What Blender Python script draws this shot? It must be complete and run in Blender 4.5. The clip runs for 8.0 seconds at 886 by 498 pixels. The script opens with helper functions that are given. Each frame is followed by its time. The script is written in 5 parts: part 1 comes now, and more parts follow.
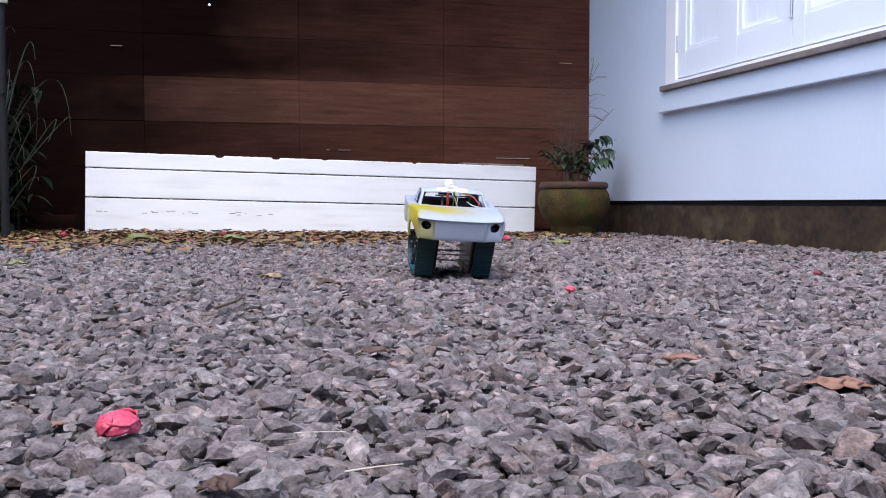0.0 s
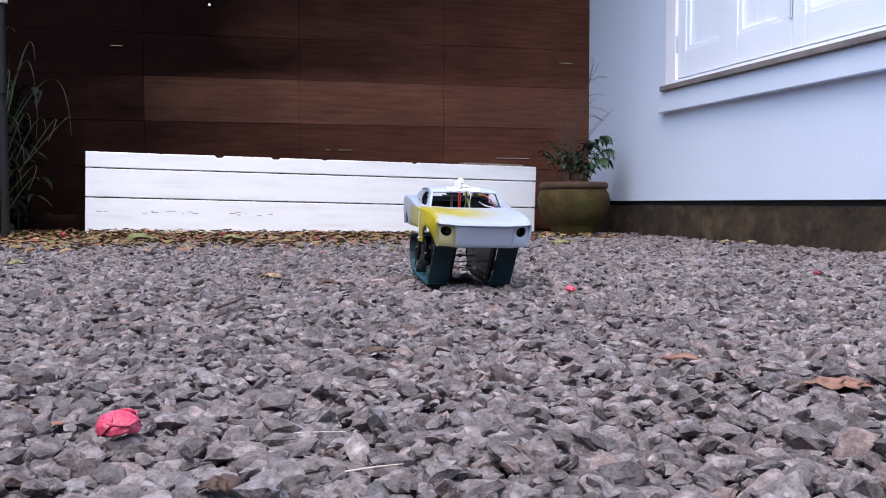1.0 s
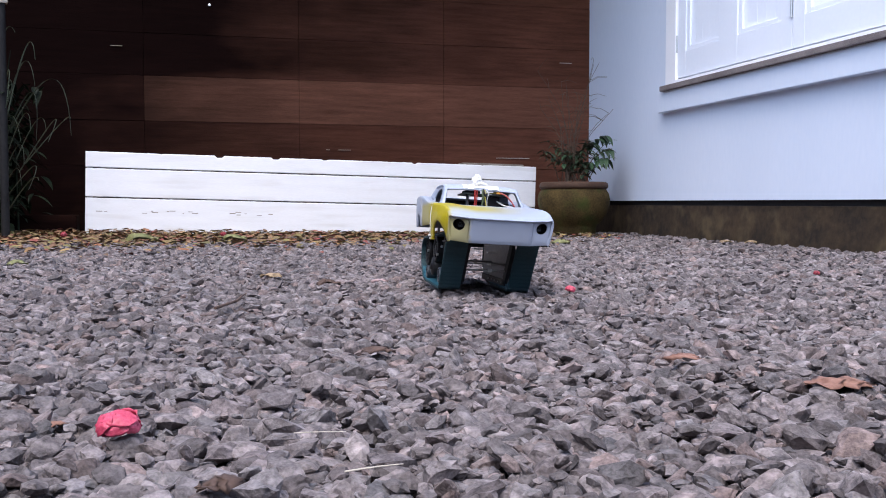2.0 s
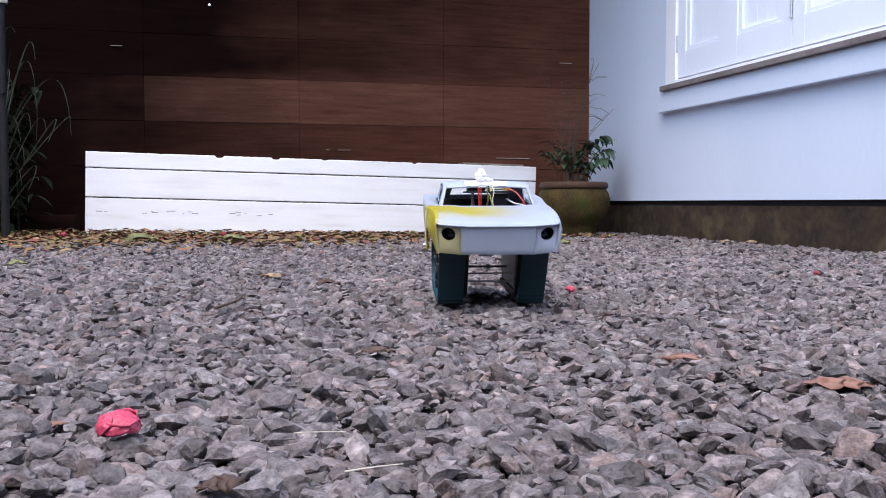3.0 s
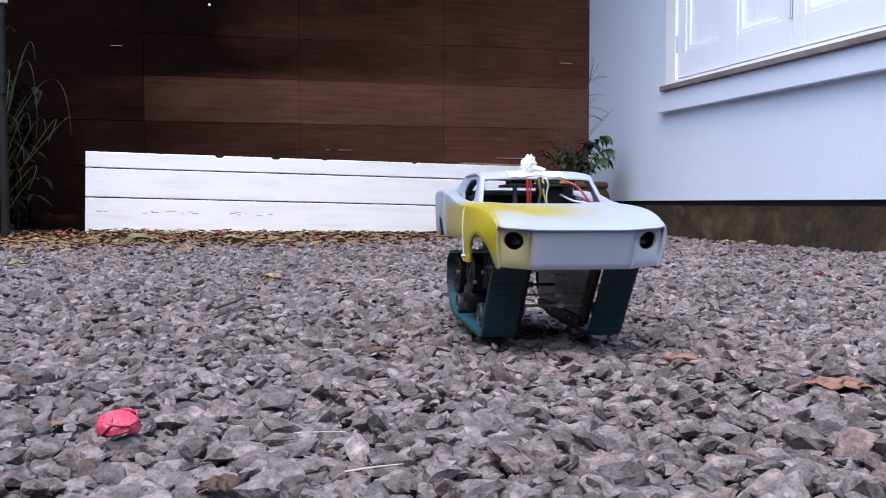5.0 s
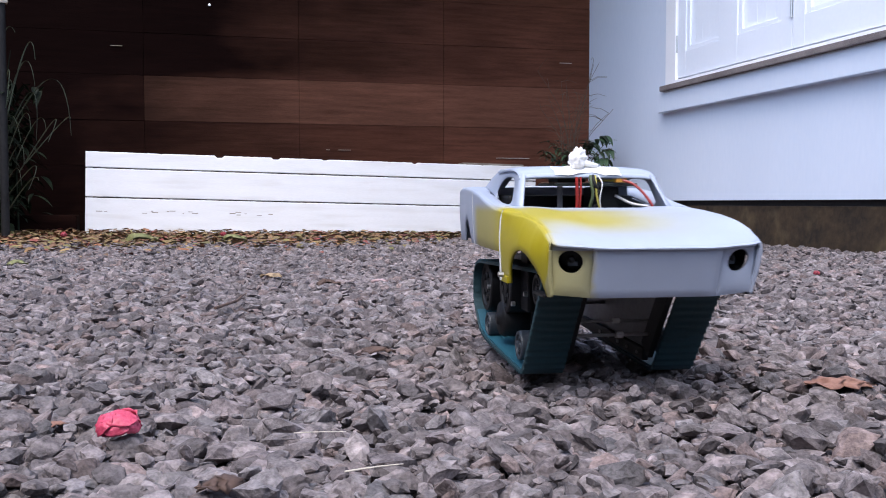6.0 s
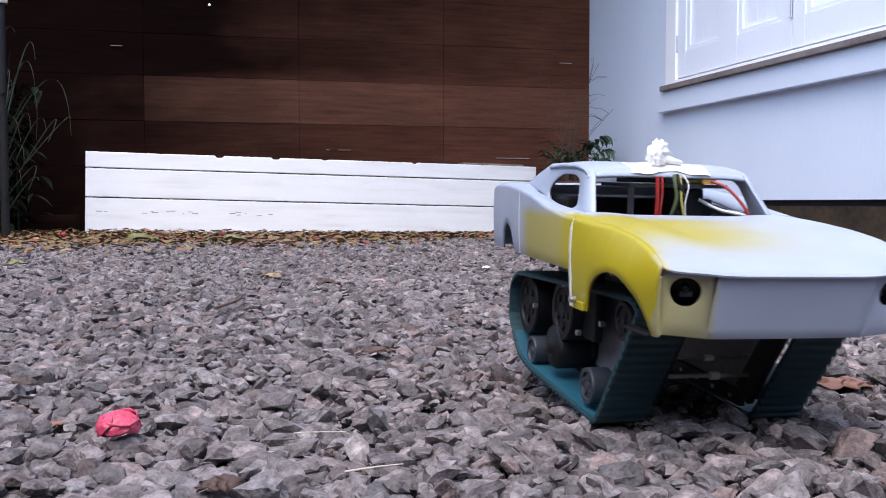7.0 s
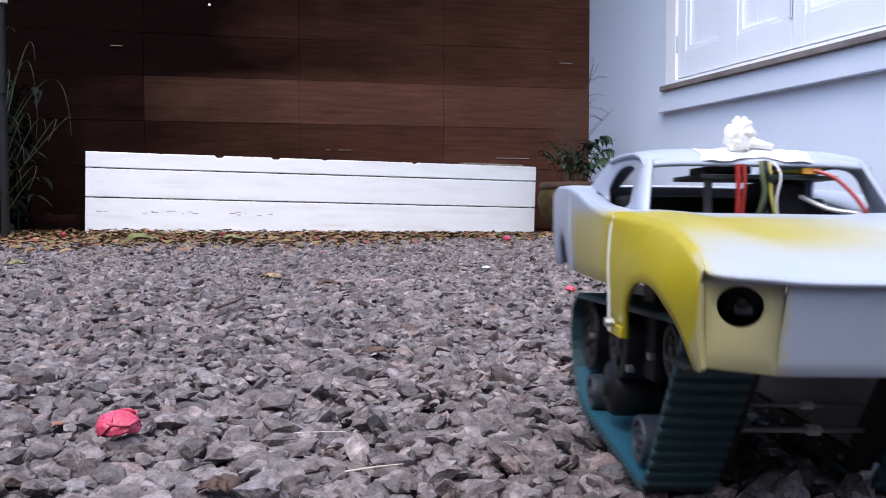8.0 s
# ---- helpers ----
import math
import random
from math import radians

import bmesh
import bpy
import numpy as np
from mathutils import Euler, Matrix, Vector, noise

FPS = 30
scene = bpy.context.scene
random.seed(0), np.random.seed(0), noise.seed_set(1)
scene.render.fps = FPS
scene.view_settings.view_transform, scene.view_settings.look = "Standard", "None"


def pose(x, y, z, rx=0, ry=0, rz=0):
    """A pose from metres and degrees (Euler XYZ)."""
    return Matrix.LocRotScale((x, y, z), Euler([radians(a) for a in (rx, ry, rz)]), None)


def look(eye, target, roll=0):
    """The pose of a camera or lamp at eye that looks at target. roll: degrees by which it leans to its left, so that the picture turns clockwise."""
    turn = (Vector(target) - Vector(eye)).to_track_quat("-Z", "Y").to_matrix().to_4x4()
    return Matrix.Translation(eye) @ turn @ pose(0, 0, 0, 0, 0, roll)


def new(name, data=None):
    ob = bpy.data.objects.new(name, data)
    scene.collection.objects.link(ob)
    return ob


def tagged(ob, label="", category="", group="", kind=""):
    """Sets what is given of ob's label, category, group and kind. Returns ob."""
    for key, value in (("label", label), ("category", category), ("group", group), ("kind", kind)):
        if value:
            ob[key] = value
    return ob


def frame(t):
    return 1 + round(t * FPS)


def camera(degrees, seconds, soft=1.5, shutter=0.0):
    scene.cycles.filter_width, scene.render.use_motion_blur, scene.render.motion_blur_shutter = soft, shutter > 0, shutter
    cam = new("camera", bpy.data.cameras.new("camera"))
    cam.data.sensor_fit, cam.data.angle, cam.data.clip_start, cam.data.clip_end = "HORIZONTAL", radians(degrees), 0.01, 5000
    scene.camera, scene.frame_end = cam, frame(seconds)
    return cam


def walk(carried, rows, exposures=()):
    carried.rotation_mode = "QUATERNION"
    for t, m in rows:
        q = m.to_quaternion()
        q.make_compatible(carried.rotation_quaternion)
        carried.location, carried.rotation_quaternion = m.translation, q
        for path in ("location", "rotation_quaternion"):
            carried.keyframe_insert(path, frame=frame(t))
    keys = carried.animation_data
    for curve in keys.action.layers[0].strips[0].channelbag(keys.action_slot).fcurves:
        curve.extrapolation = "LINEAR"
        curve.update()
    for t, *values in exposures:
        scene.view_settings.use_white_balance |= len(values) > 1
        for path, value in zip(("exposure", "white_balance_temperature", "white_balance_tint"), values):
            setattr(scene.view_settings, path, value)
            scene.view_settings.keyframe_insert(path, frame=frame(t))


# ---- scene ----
# ---------------------------------------------------------------- camera
cam = camera(49.515, 8.0, soft=1.0, shutter=0.75)
PITCH = 2.747
STAND = pose(0, 0, 0.1623, 90 - PITCH, 0, 0)
walk(cam, [(0.0, STAND), (8.0, STAND)],
     exposures=[(0.0, 1.71, 6210, 11), (8.0, 1.71, 6210, 11)])

# ---------------------------------------------------------------- light
world = bpy.data.worlds.new("overcast_sky")
scene.world = world
world.use_nodes = True
wn = world.node_tree.nodes
wl = world.node_tree.links
sky = wn.new("ShaderNodeTexSky")
sky.sky_type = 'NISHITA'
sky.sun_disc = False
sky.sun_elevation = radians(64)
sky.sun_rotation = radians(202)
sky.dust_density = 3.0
wn["Background"].inputs["Strength"].default_value = 0.15
wl.new(sky.outputs["Color"], wn["Background"].inputs["Color"])

sun_data = bpy.data.lights.new("sun", 'SUN')
sun_data.energy = 0.42
sun_data.angle = radians(50)
sun_data.color = (1.0, 0.97, 0.93)
sun = new("sun", sun_data)
sun.matrix_world = look((-0.92, -2.27, 5.0), (0.0, 0.0, 0.0))

# ---------------------------------------------------------------- materials


def material(name, c1, c2, rough=0.7, scale=8.0, fine=60.0, bump=0.2, depth=0.004, metal=0.0,
             stretch=(1, 1, 1), island=0.0, per_object=0.0, spec=0.5, stain=None, stain_amount=0.0, stain_scale=3.0,
             random_hue=None):
    """Two tones mixed by coarse and fine noise at real size, fine relief, wear stains, and a tone that varies by piece."""
    m = bpy.data.materials.new(name)
    m.use_nodes = True
    n, l = m.node_tree.nodes, m.node_tree.links
    b = n["Principled BSDF"]
    b.inputs["Roughness"].default_value = rough
    b.inputs["Metallic"].default_value = metal
    b.inputs["Specular IOR Level"].default_value = spec
    tc = n.new("ShaderNodeTexCoord")
    mp = n.new("ShaderNodeMapping")
    mp.inputs["Scale"].default_value = stretch
    l.new(tc.outputs["Object"], mp.inputs["Vector"])

    def noise_tex(s, det):
        t = n.new("ShaderNodeTexNoise")
        t.inputs["Scale"].default_value = s
        t.inputs["Detail"].default_value = det
        l.new(mp.outputs["Vector"], t.inputs["Vector"])
        return t

    coarse, small = noise_tex(scale, 3.0), noise_tex(fine, 4.0)
    add = n.new("ShaderNodeMath")
    add.operation = 'ADD'
    l.new(coarse.outputs["Fac"], add.inputs[0])
    l.new(small.outputs["Fac"], add.inputs[1])
    rng = n.new("ShaderNodeMapRange")
    rng.inputs["From Min"].default_value = 0.7
    rng.inputs["From Max"].default_value = 1.3
    l.new(add.outputs[0], rng.inputs["Value"])
    mix = n.new("ShaderNodeMix")
    mix.data_type = 'RGBA'
    mix.inputs[6].default_value = (*c1, 1)
    mix.inputs[7].default_value = (*c2, 1)
    l.new(rng.outputs[0], mix.inputs[0])
    out = mix.outputs[2]
    if stain:
        st = noise_tex(stain_scale, 6.0)
        r2 = n.new("ShaderNodeMapRange")
        r2.inputs["From Min"].default_value = 0.52
        r2.inputs["From Max"].default_value = 0.72
        r2.inputs["To Max"].default_value = stain_amount
        l.new(st.outputs["Fac"], r2.inputs["Value"])
        m2 = n.new("ShaderNodeMix")
        m2.data_type = 'RGBA'
        m2.inputs[7].default_value = (*stain, 1)
        l.new(r2.outputs[0], m2.inputs[0])
        l.new(out, m2.inputs[6])
        out = m2.outputs[2]
    if island or per_object:
        if island:
            g = n.new("ShaderNodeNewGeometry").outputs["Random Per Island"]
        else:
            g = n.new("ShaderNodeObjectInfo").outputs["Random"]
        amount = island or per_object
        r3 = n.new("ShaderNodeMapRange")
        r3.inputs["To Min"].default_value = 1 - amount
        r3.inputs["To Max"].default_value = 1 + amount
        l.new(g, r3.inputs["Value"])
        if random_hue:
            ramp = n.new("ShaderNodeValToRGB")
            els = ramp.color_ramp.elements
            while len(els) < len(random_hue):
                els.new(0.5)
            for i, c in enumerate(random_hue):
                els[i].position = i / (len(random_hue) - 1)
                els[i].color = (*c, 1)
            sh = n.new("ShaderNodeMath")
            sh.operation = 'MULTIPLY'
            sh.inputs[1].default_value = 7.31
            fr = n.new("ShaderNodeMath")
            fr.operation = 'FRACT'
            l.new(g, sh.inputs[0])
            l.new(sh.outputs[0], fr.inputs[0])
            l.new(fr.outputs[0], ramp.inputs[0])
            m4 = n.new("ShaderNodeMix")
            m4.data_type, m4.blend_type = 'RGBA', 'MULTIPLY'
            m4.inputs[0].default_value = 1.0
            l.new(out, m4.inputs[6])
            l.new(ramp.outputs[0], m4.inputs[7])
            out = m4.outputs[2]
        m3 = n.new("ShaderNodeMix")
        m3.data_type, m3.blend_type = 'RGBA', 'MULTIPLY'
        m3.inputs[0].default_value = 1.0
        l.new(out, m3.inputs[6])
        l.new(r3.outputs[0], m3.inputs[7])
        out = m3.outputs[2]
    l.new(out, b.inputs["Base Color"])
    if bump:
        bp = n.new("ShaderNodeBump")
        bp.inputs["Strength"].default_value = bump
        bp.inputs["Distance"].default_value = depth
        l.new(add.outputs[0], bp.inputs["Height"])
        l.new(bp.outputs[0], b.inputs["Normal"])
    return m


M_STONE = material("crushed_limestone", (0.075, 0.0680, 0.0685), (0.189, 0.173, 0.173), 0.9, 120, 410, 0.7, 0.0020, island=0.40, spec=0.2,
                   stain=(0.34, 0.31, 0.31), stain_amount=0.65, stain_scale=90,
                   random_hue=[(1, 1, 1), (1.0, 0.92, 0.93), (0.93, 0.95, 0.98), (1.05, 0.88, 0.83), (1, 0.97, 0.98), (0.80, 0.76, 0.77), (1.1, 1.05, 1.04)])
M_EARTH = material("grit_bed", (0.03, 0.027, 0.027), (0.07, 0.063, 0.063), 0.95, 14, 260, 0.8, 0.006)


def stained_boards(name, shaded, mid, worn, tone=1.0):
    """Rough-sawn old-stained boards; shade is painted in, deepening away from the house and upward."""
    m = bpy.data.materials.new(name)
    m.use_nodes = True
    n, l = m.node_tree.nodes, m.node_tree.links
    b = n["Principled BSDF"]
    b.inputs["Roughness"].default_value = 0.88
    b.inputs["Specular IOR Level"].default_value = 0.02
    tc = n.new("ShaderNodeTexCoord")
    sep = n.new("ShaderNodeSeparateXYZ")
    l.new(tc.outputs["Object"], sep.inputs[0])

    def noise_tex(s, det, stretch):
        mp = n.new("ShaderNodeMapping")
        mp.inputs["Scale"].default_value = stretch
        l.new(tc.outputs["Object"], mp.inputs["Vector"])
        t = n.new("ShaderNodeTexNoise")
        t.inputs["Scale"].default_value = s
        t.inputs["Detail"].default_value = det
        l.new(mp.outputs["Vector"], t.inputs["Vector"])
        return t.outputs["Fac"]

    def op(kind, x, y, z=None):
        q = n.new("ShaderNodeMath")
        q.operation = kind
        for i, v in enumerate((x, y, z)):
            if v is None:
                continue
            if isinstance(v, float):
                q.inputs[i].default_value = v
            else:
                l.new(v, q.inputs[i])
        return q.outputs[0]

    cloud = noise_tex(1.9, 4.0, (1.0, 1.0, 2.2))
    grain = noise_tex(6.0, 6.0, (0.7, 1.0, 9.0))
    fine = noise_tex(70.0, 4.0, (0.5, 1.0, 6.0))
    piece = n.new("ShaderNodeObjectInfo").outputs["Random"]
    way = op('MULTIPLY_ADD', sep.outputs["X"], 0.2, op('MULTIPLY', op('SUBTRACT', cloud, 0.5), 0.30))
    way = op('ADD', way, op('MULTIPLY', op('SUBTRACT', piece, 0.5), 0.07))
    high = n.new("ShaderNodeMapRange")                   # shade painted deeper into the upper boards
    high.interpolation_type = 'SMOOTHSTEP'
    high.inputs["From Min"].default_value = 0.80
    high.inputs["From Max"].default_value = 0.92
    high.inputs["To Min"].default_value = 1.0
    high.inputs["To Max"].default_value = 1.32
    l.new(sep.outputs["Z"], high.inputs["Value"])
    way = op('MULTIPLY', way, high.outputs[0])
    # shade along the fence: base colour falls from brown to near black
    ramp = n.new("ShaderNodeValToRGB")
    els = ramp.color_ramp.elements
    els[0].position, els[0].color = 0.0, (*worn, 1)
    els[1].position, els[1].color = 0.55, (*shaded, 1)
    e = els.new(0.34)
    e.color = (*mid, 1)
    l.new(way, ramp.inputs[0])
    amount = op('MULTIPLY_ADD', grain, 1.1, op('MULTIPLY_ADD', fine, 0.5, 0.17))
    amount = op('MULTIPLY', op('MULTIPLY', amount, op('MULTIPLY_ADD', piece, 0.36, 0.84)), tone)
    # painted shade also takes a fifth off the upper boards' colour
    upper_shade = n.new("ShaderNodeMapRange")
    upper_shade.inputs["From Min"].default_value = 1.0
    upper_shade.inputs["From Max"].default_value = 1.32
    upper_shade.inputs["To Min"].default_value = 1.0
    upper_shade.inputs["To Max"].default_value = 0.80
    l.new(high.outputs[0], upper_shade.inputs["Value"])
    amount = op('MULTIPLY', amount, upper_shade.outputs[0])
    mul = n.new("ShaderNodeMix")
    mul.data_type, mul.blend_type = 'RGBA', 'MULTIPLY'
    mul.inputs[0].default_value = 1.0
    l.new(ramp.outputs[0], mul.inputs[6])
    l.new(amount, mul.inputs[7])
    l.new(mul.outputs[2], b.inputs["Base Color"])
    bp = n.new("ShaderNodeBump")
    bp.inputs["Strength"].default_value = 0.4
    bp.inputs["Distance"].default_value = 0.003
    l.new(op('ADD', grain, fine), bp.inputs["Height"])
    l.new(bp.outputs[0], b.inputs["Normal"])
    return m


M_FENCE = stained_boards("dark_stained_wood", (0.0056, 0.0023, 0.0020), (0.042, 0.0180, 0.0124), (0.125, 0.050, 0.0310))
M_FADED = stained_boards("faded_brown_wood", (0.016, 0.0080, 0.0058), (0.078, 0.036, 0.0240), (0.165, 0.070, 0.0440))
M_WHITEWOOD = material("white_painted_boards", (0.75, 0.75, 0.75), (0.82, 0.82, 0.82), 0.55, 6, 80, 0.15, 0.002, stretch=(0.6, 1, 5),
                       stain=(0.62, 0.60, 0.56), stain_amount=0.5, stain_scale=5)
M_BARE = material("bare_grey_wood", (0.16, 0.13, 0.10), (0.30, 0.26, 0.21), 0.85, 12, 120, 0.4, 0.002)
M_HOUSE = material("pale_blue_white_paint", (0.66, 0.735, 0.86), (0.70, 0.765, 0.88), 0.6, 2.0, 70, 0.08, 0.002, stretch=(1, 1, 0.25),
                   stain=(0.60, 0.67, 0.79), stain_amount=0.35, stain_scale=1.4)
M_GLOSS = material("white_gloss_paint", (0.79, 0.835, 0.92), (0.82, 0.865, 0.94), 0.35, 3, 60, 0.05, 0.001)
M_TRIM = material("bright_white_gloss_paint", (0.88, 0.89, 0.93), (0.91, 0.92, 0.95), 0.3, 3, 60, 0.05, 0.001)
M_SILL = material("weathered_sill", (0.12, 0.10, 0.10), (0.24, 0.21, 0.20), 0.8, 9, 120, 0.4, 0.003, stretch=(1, 1, 3))
M_PLINTH = material("stained_concrete", (0.011, 0.0062, 0.0028), (0.052, 0.0320, 0.0142), 0.9, 6, 40, 0.5, 0.004,
                    stain=(0.115, 0.082, 0.040), stain_amount=0.75, stain_scale=7)
M_VOID = material("void_black", (0.010, 0.009, 0.009), (0.02, 0.018, 0.018), 0.9)
M_METAL = material("steel", (0.45, 0.45, 0.46), (0.60, 0.60, 0.60), 0.35, 40, 300, 0.05, 0.0005, metal=0.9)
M_POT = material("mossy_terracotta", (0.030, 0.0200, 0.0062), (0.086, 0.058, 0.019), 0.85, 14, 110, 0.5, 0.003, spec=0.2,
                 stain=(0.036, 0.058, 0.010), stain_amount=0.8, stain_scale=9)
M_RIM = material("terracotta_rim", (0.045, 0.021, 0.011), (0.075, 0.037, 0.019), 0.8, 12, 110, 0.4, 0.003)
M_SOIL = material("soil", (0.045, 0.033, 0.022), (0.095, 0.070, 0.047), 0.95, 20, 150, 0.8, 0.008)
M_MOULD = material("leaf_mould", (0.075, 0.045, 0.026), (0.17, 0.105, 0.055), 0.95, 30, 160, 0.8, 0.006)
M_LEAF = material("green_foliage", (0.014, 0.034, 0.015), (0.038, 0.075, 0.034), 0.5, 20, 200, 0.1, 0.001, island=0.45)
M_BLADE = material("strappy_foliage", (0.024, 0.034, 0.020), (0.076, 0.092, 0.060), 0.5, 12, 150, 0.1, 0.001, per_object=0.6)
M_DARKLEAF = material("dark_foliage", (0.003, 0.006, 0.003), (0.009, 0.016, 0.006), 0.7, 20, 200, 0.1, 0.001, island=0.5, spec=0.15)
M_TWIG = material("dry_twig", (0.045, 0.028, 0.018), (0.10, 0.066, 0.042), 0.85, 30, 300, 0.3, 0.001)
M_STRAW = material("pale_straw", (0.40, 0.36, 0.30), (0.55, 0.50, 0.42), 0.8, 40, 300, 0.2, 0.001)
M_TANLEAF = material("pale_tan_dry_leaf", (0.20, 0.135, 0.075), (0.34, 0.25, 0.15), 0.75, 40, 260, 0.3, 0.001)
M_PETAL = material("crimson_petal", (0.40, 0.024, 0.068), (0.62, 0.105, 0.175), 0.5, 60, 400, 0.3, 0.001)
M_DARKPETAL = material("dark_red_petal", (0.17, 0.012, 0.022), (0.30, 0.030, 0.045), 0.55, 60, 400, 0.3, 0.001)
M_PETALPINK = material("faded_pink_petal", (0.48, 0.045, 0.09), (0.57, 0.10, 0.15), 0.55, 60, 400, 0.3, 0.001)
M_PINKLEAF = material("pinkish_dry_leaf", (0.32, 0.22, 0.22), (0.42, 0.31, 0.30), 0.75, 40, 260, 0.3, 0.001)
M_BROWNLEAF = material("dry_brown_leaf", (0.155, 0.074, 0.052), (0.275, 0.145, 0.105), 0.75, 40, 260, 0.3, 0.001)
M_DARKDRY = material("rotted_leaf", (0.045, 0.026, 0.02), (0.10, 0.06, 0.045), 0.8, 40, 260, 0.3, 0.001)
M_GREENLEAF = material("fallen_green_leaf", (0.125, 0.130, 0.045), (0.20, 0.20, 0.085), 0.6, 30, 200, 0.2, 0.001)
M_LITTER = material("mixed_dead_leaves", (0.75, 0.72, 0.70), (1.0, 1.0, 1.0), 0.75, 30, 200, 0.2, 0.001, island=0.25,
                    random_hue=[(0.14, 0.070, 0.032), (0.25, 0.155, 0.060), (0.17, 0.155, 0.050), (0.13, 0.080, 0.048), (0.25, 0.105, 0.045), (0.10, 0.095, 0.034),
                                (0.30, 0.205, 0.11), (0.085, 0.055, 0.036), (0.20, 0.045, 0.04), (0.17, 0.105, 0.055)])
M_POST = material("dark_post", (0.010, 0.010, 0.011), (0.020, 0.020, 0.021), 0.7, spec=0.15)
M_BELT = material("teal_rubber_belt", (0.012, 0.076, 0.114), (0.018, 0.104, 0.148), 0.55, 30, 300, 0.1, 0.0006)
M_LUG = material("dark_teal_tread", (0.0095, 0.036, 0.046), (0.0155, 0.052, 0.064), 0.6, 40, 300, 0.2, 0.0006)
M_BLACK = material("black_plastic", (0.005, 0.005, 0.006), (0.011, 0.011, 0.012), 0.55, 40, 300, 0.1, 0.0005, spec=0.3)
M_GREYROLL = material("dull_grey_plastic", (0.022, 0.029, 0.038), (0.037, 0.047, 0.060), 0.5, 40, 300, 0.1, 0.0005)
M_PLATE = material("dull_chassis_plate", (0.21, 0.207, 0.222), (0.31, 0.306, 0.325), 0.5, 20, 200, 0.1, 0.0008, metal=0.15)
M_RED = material("red_wire", (0.26, 0.016, 0.014), (0.34, 0.028, 0.022), 0.4)
M_YELLOWW = material("yellow_wire", (0.42, 0.37, 0.07), (0.50, 0.44, 0.1), 0.4)
M_GREENW = material("green_wire", (0.07, 0.095, 0.045), (0.10, 0.13, 0.06), 0.4)
M_WHITEW = material("white_wire", (0.7, 0.7, 0.7), (0.8, 0.8, 0.8), 0.4)
M_SEAM = material("bare_white_plastic", (0.42, 0.44, 0.46), (0.50, 0.52, 0.54), 0.5, 60, 400, 0.1, 0.0005)
M_TAPE = material("white_tape", (0.86, 0.86, 0.86), (0.92, 0.92, 0.92), 0.6, 90, 500, 0.4, 0.001)
M_ORANGE = material("orange_connector", (0.65, 0.30, 0.04), (0.75, 0.38, 0.06), 0.4)
M_BOARD = material("circuit_board", (0.012, 0.015, 0.014), (0.03, 0.04, 0.035), 0.35, 90, 500, 0.2, 0.0005)


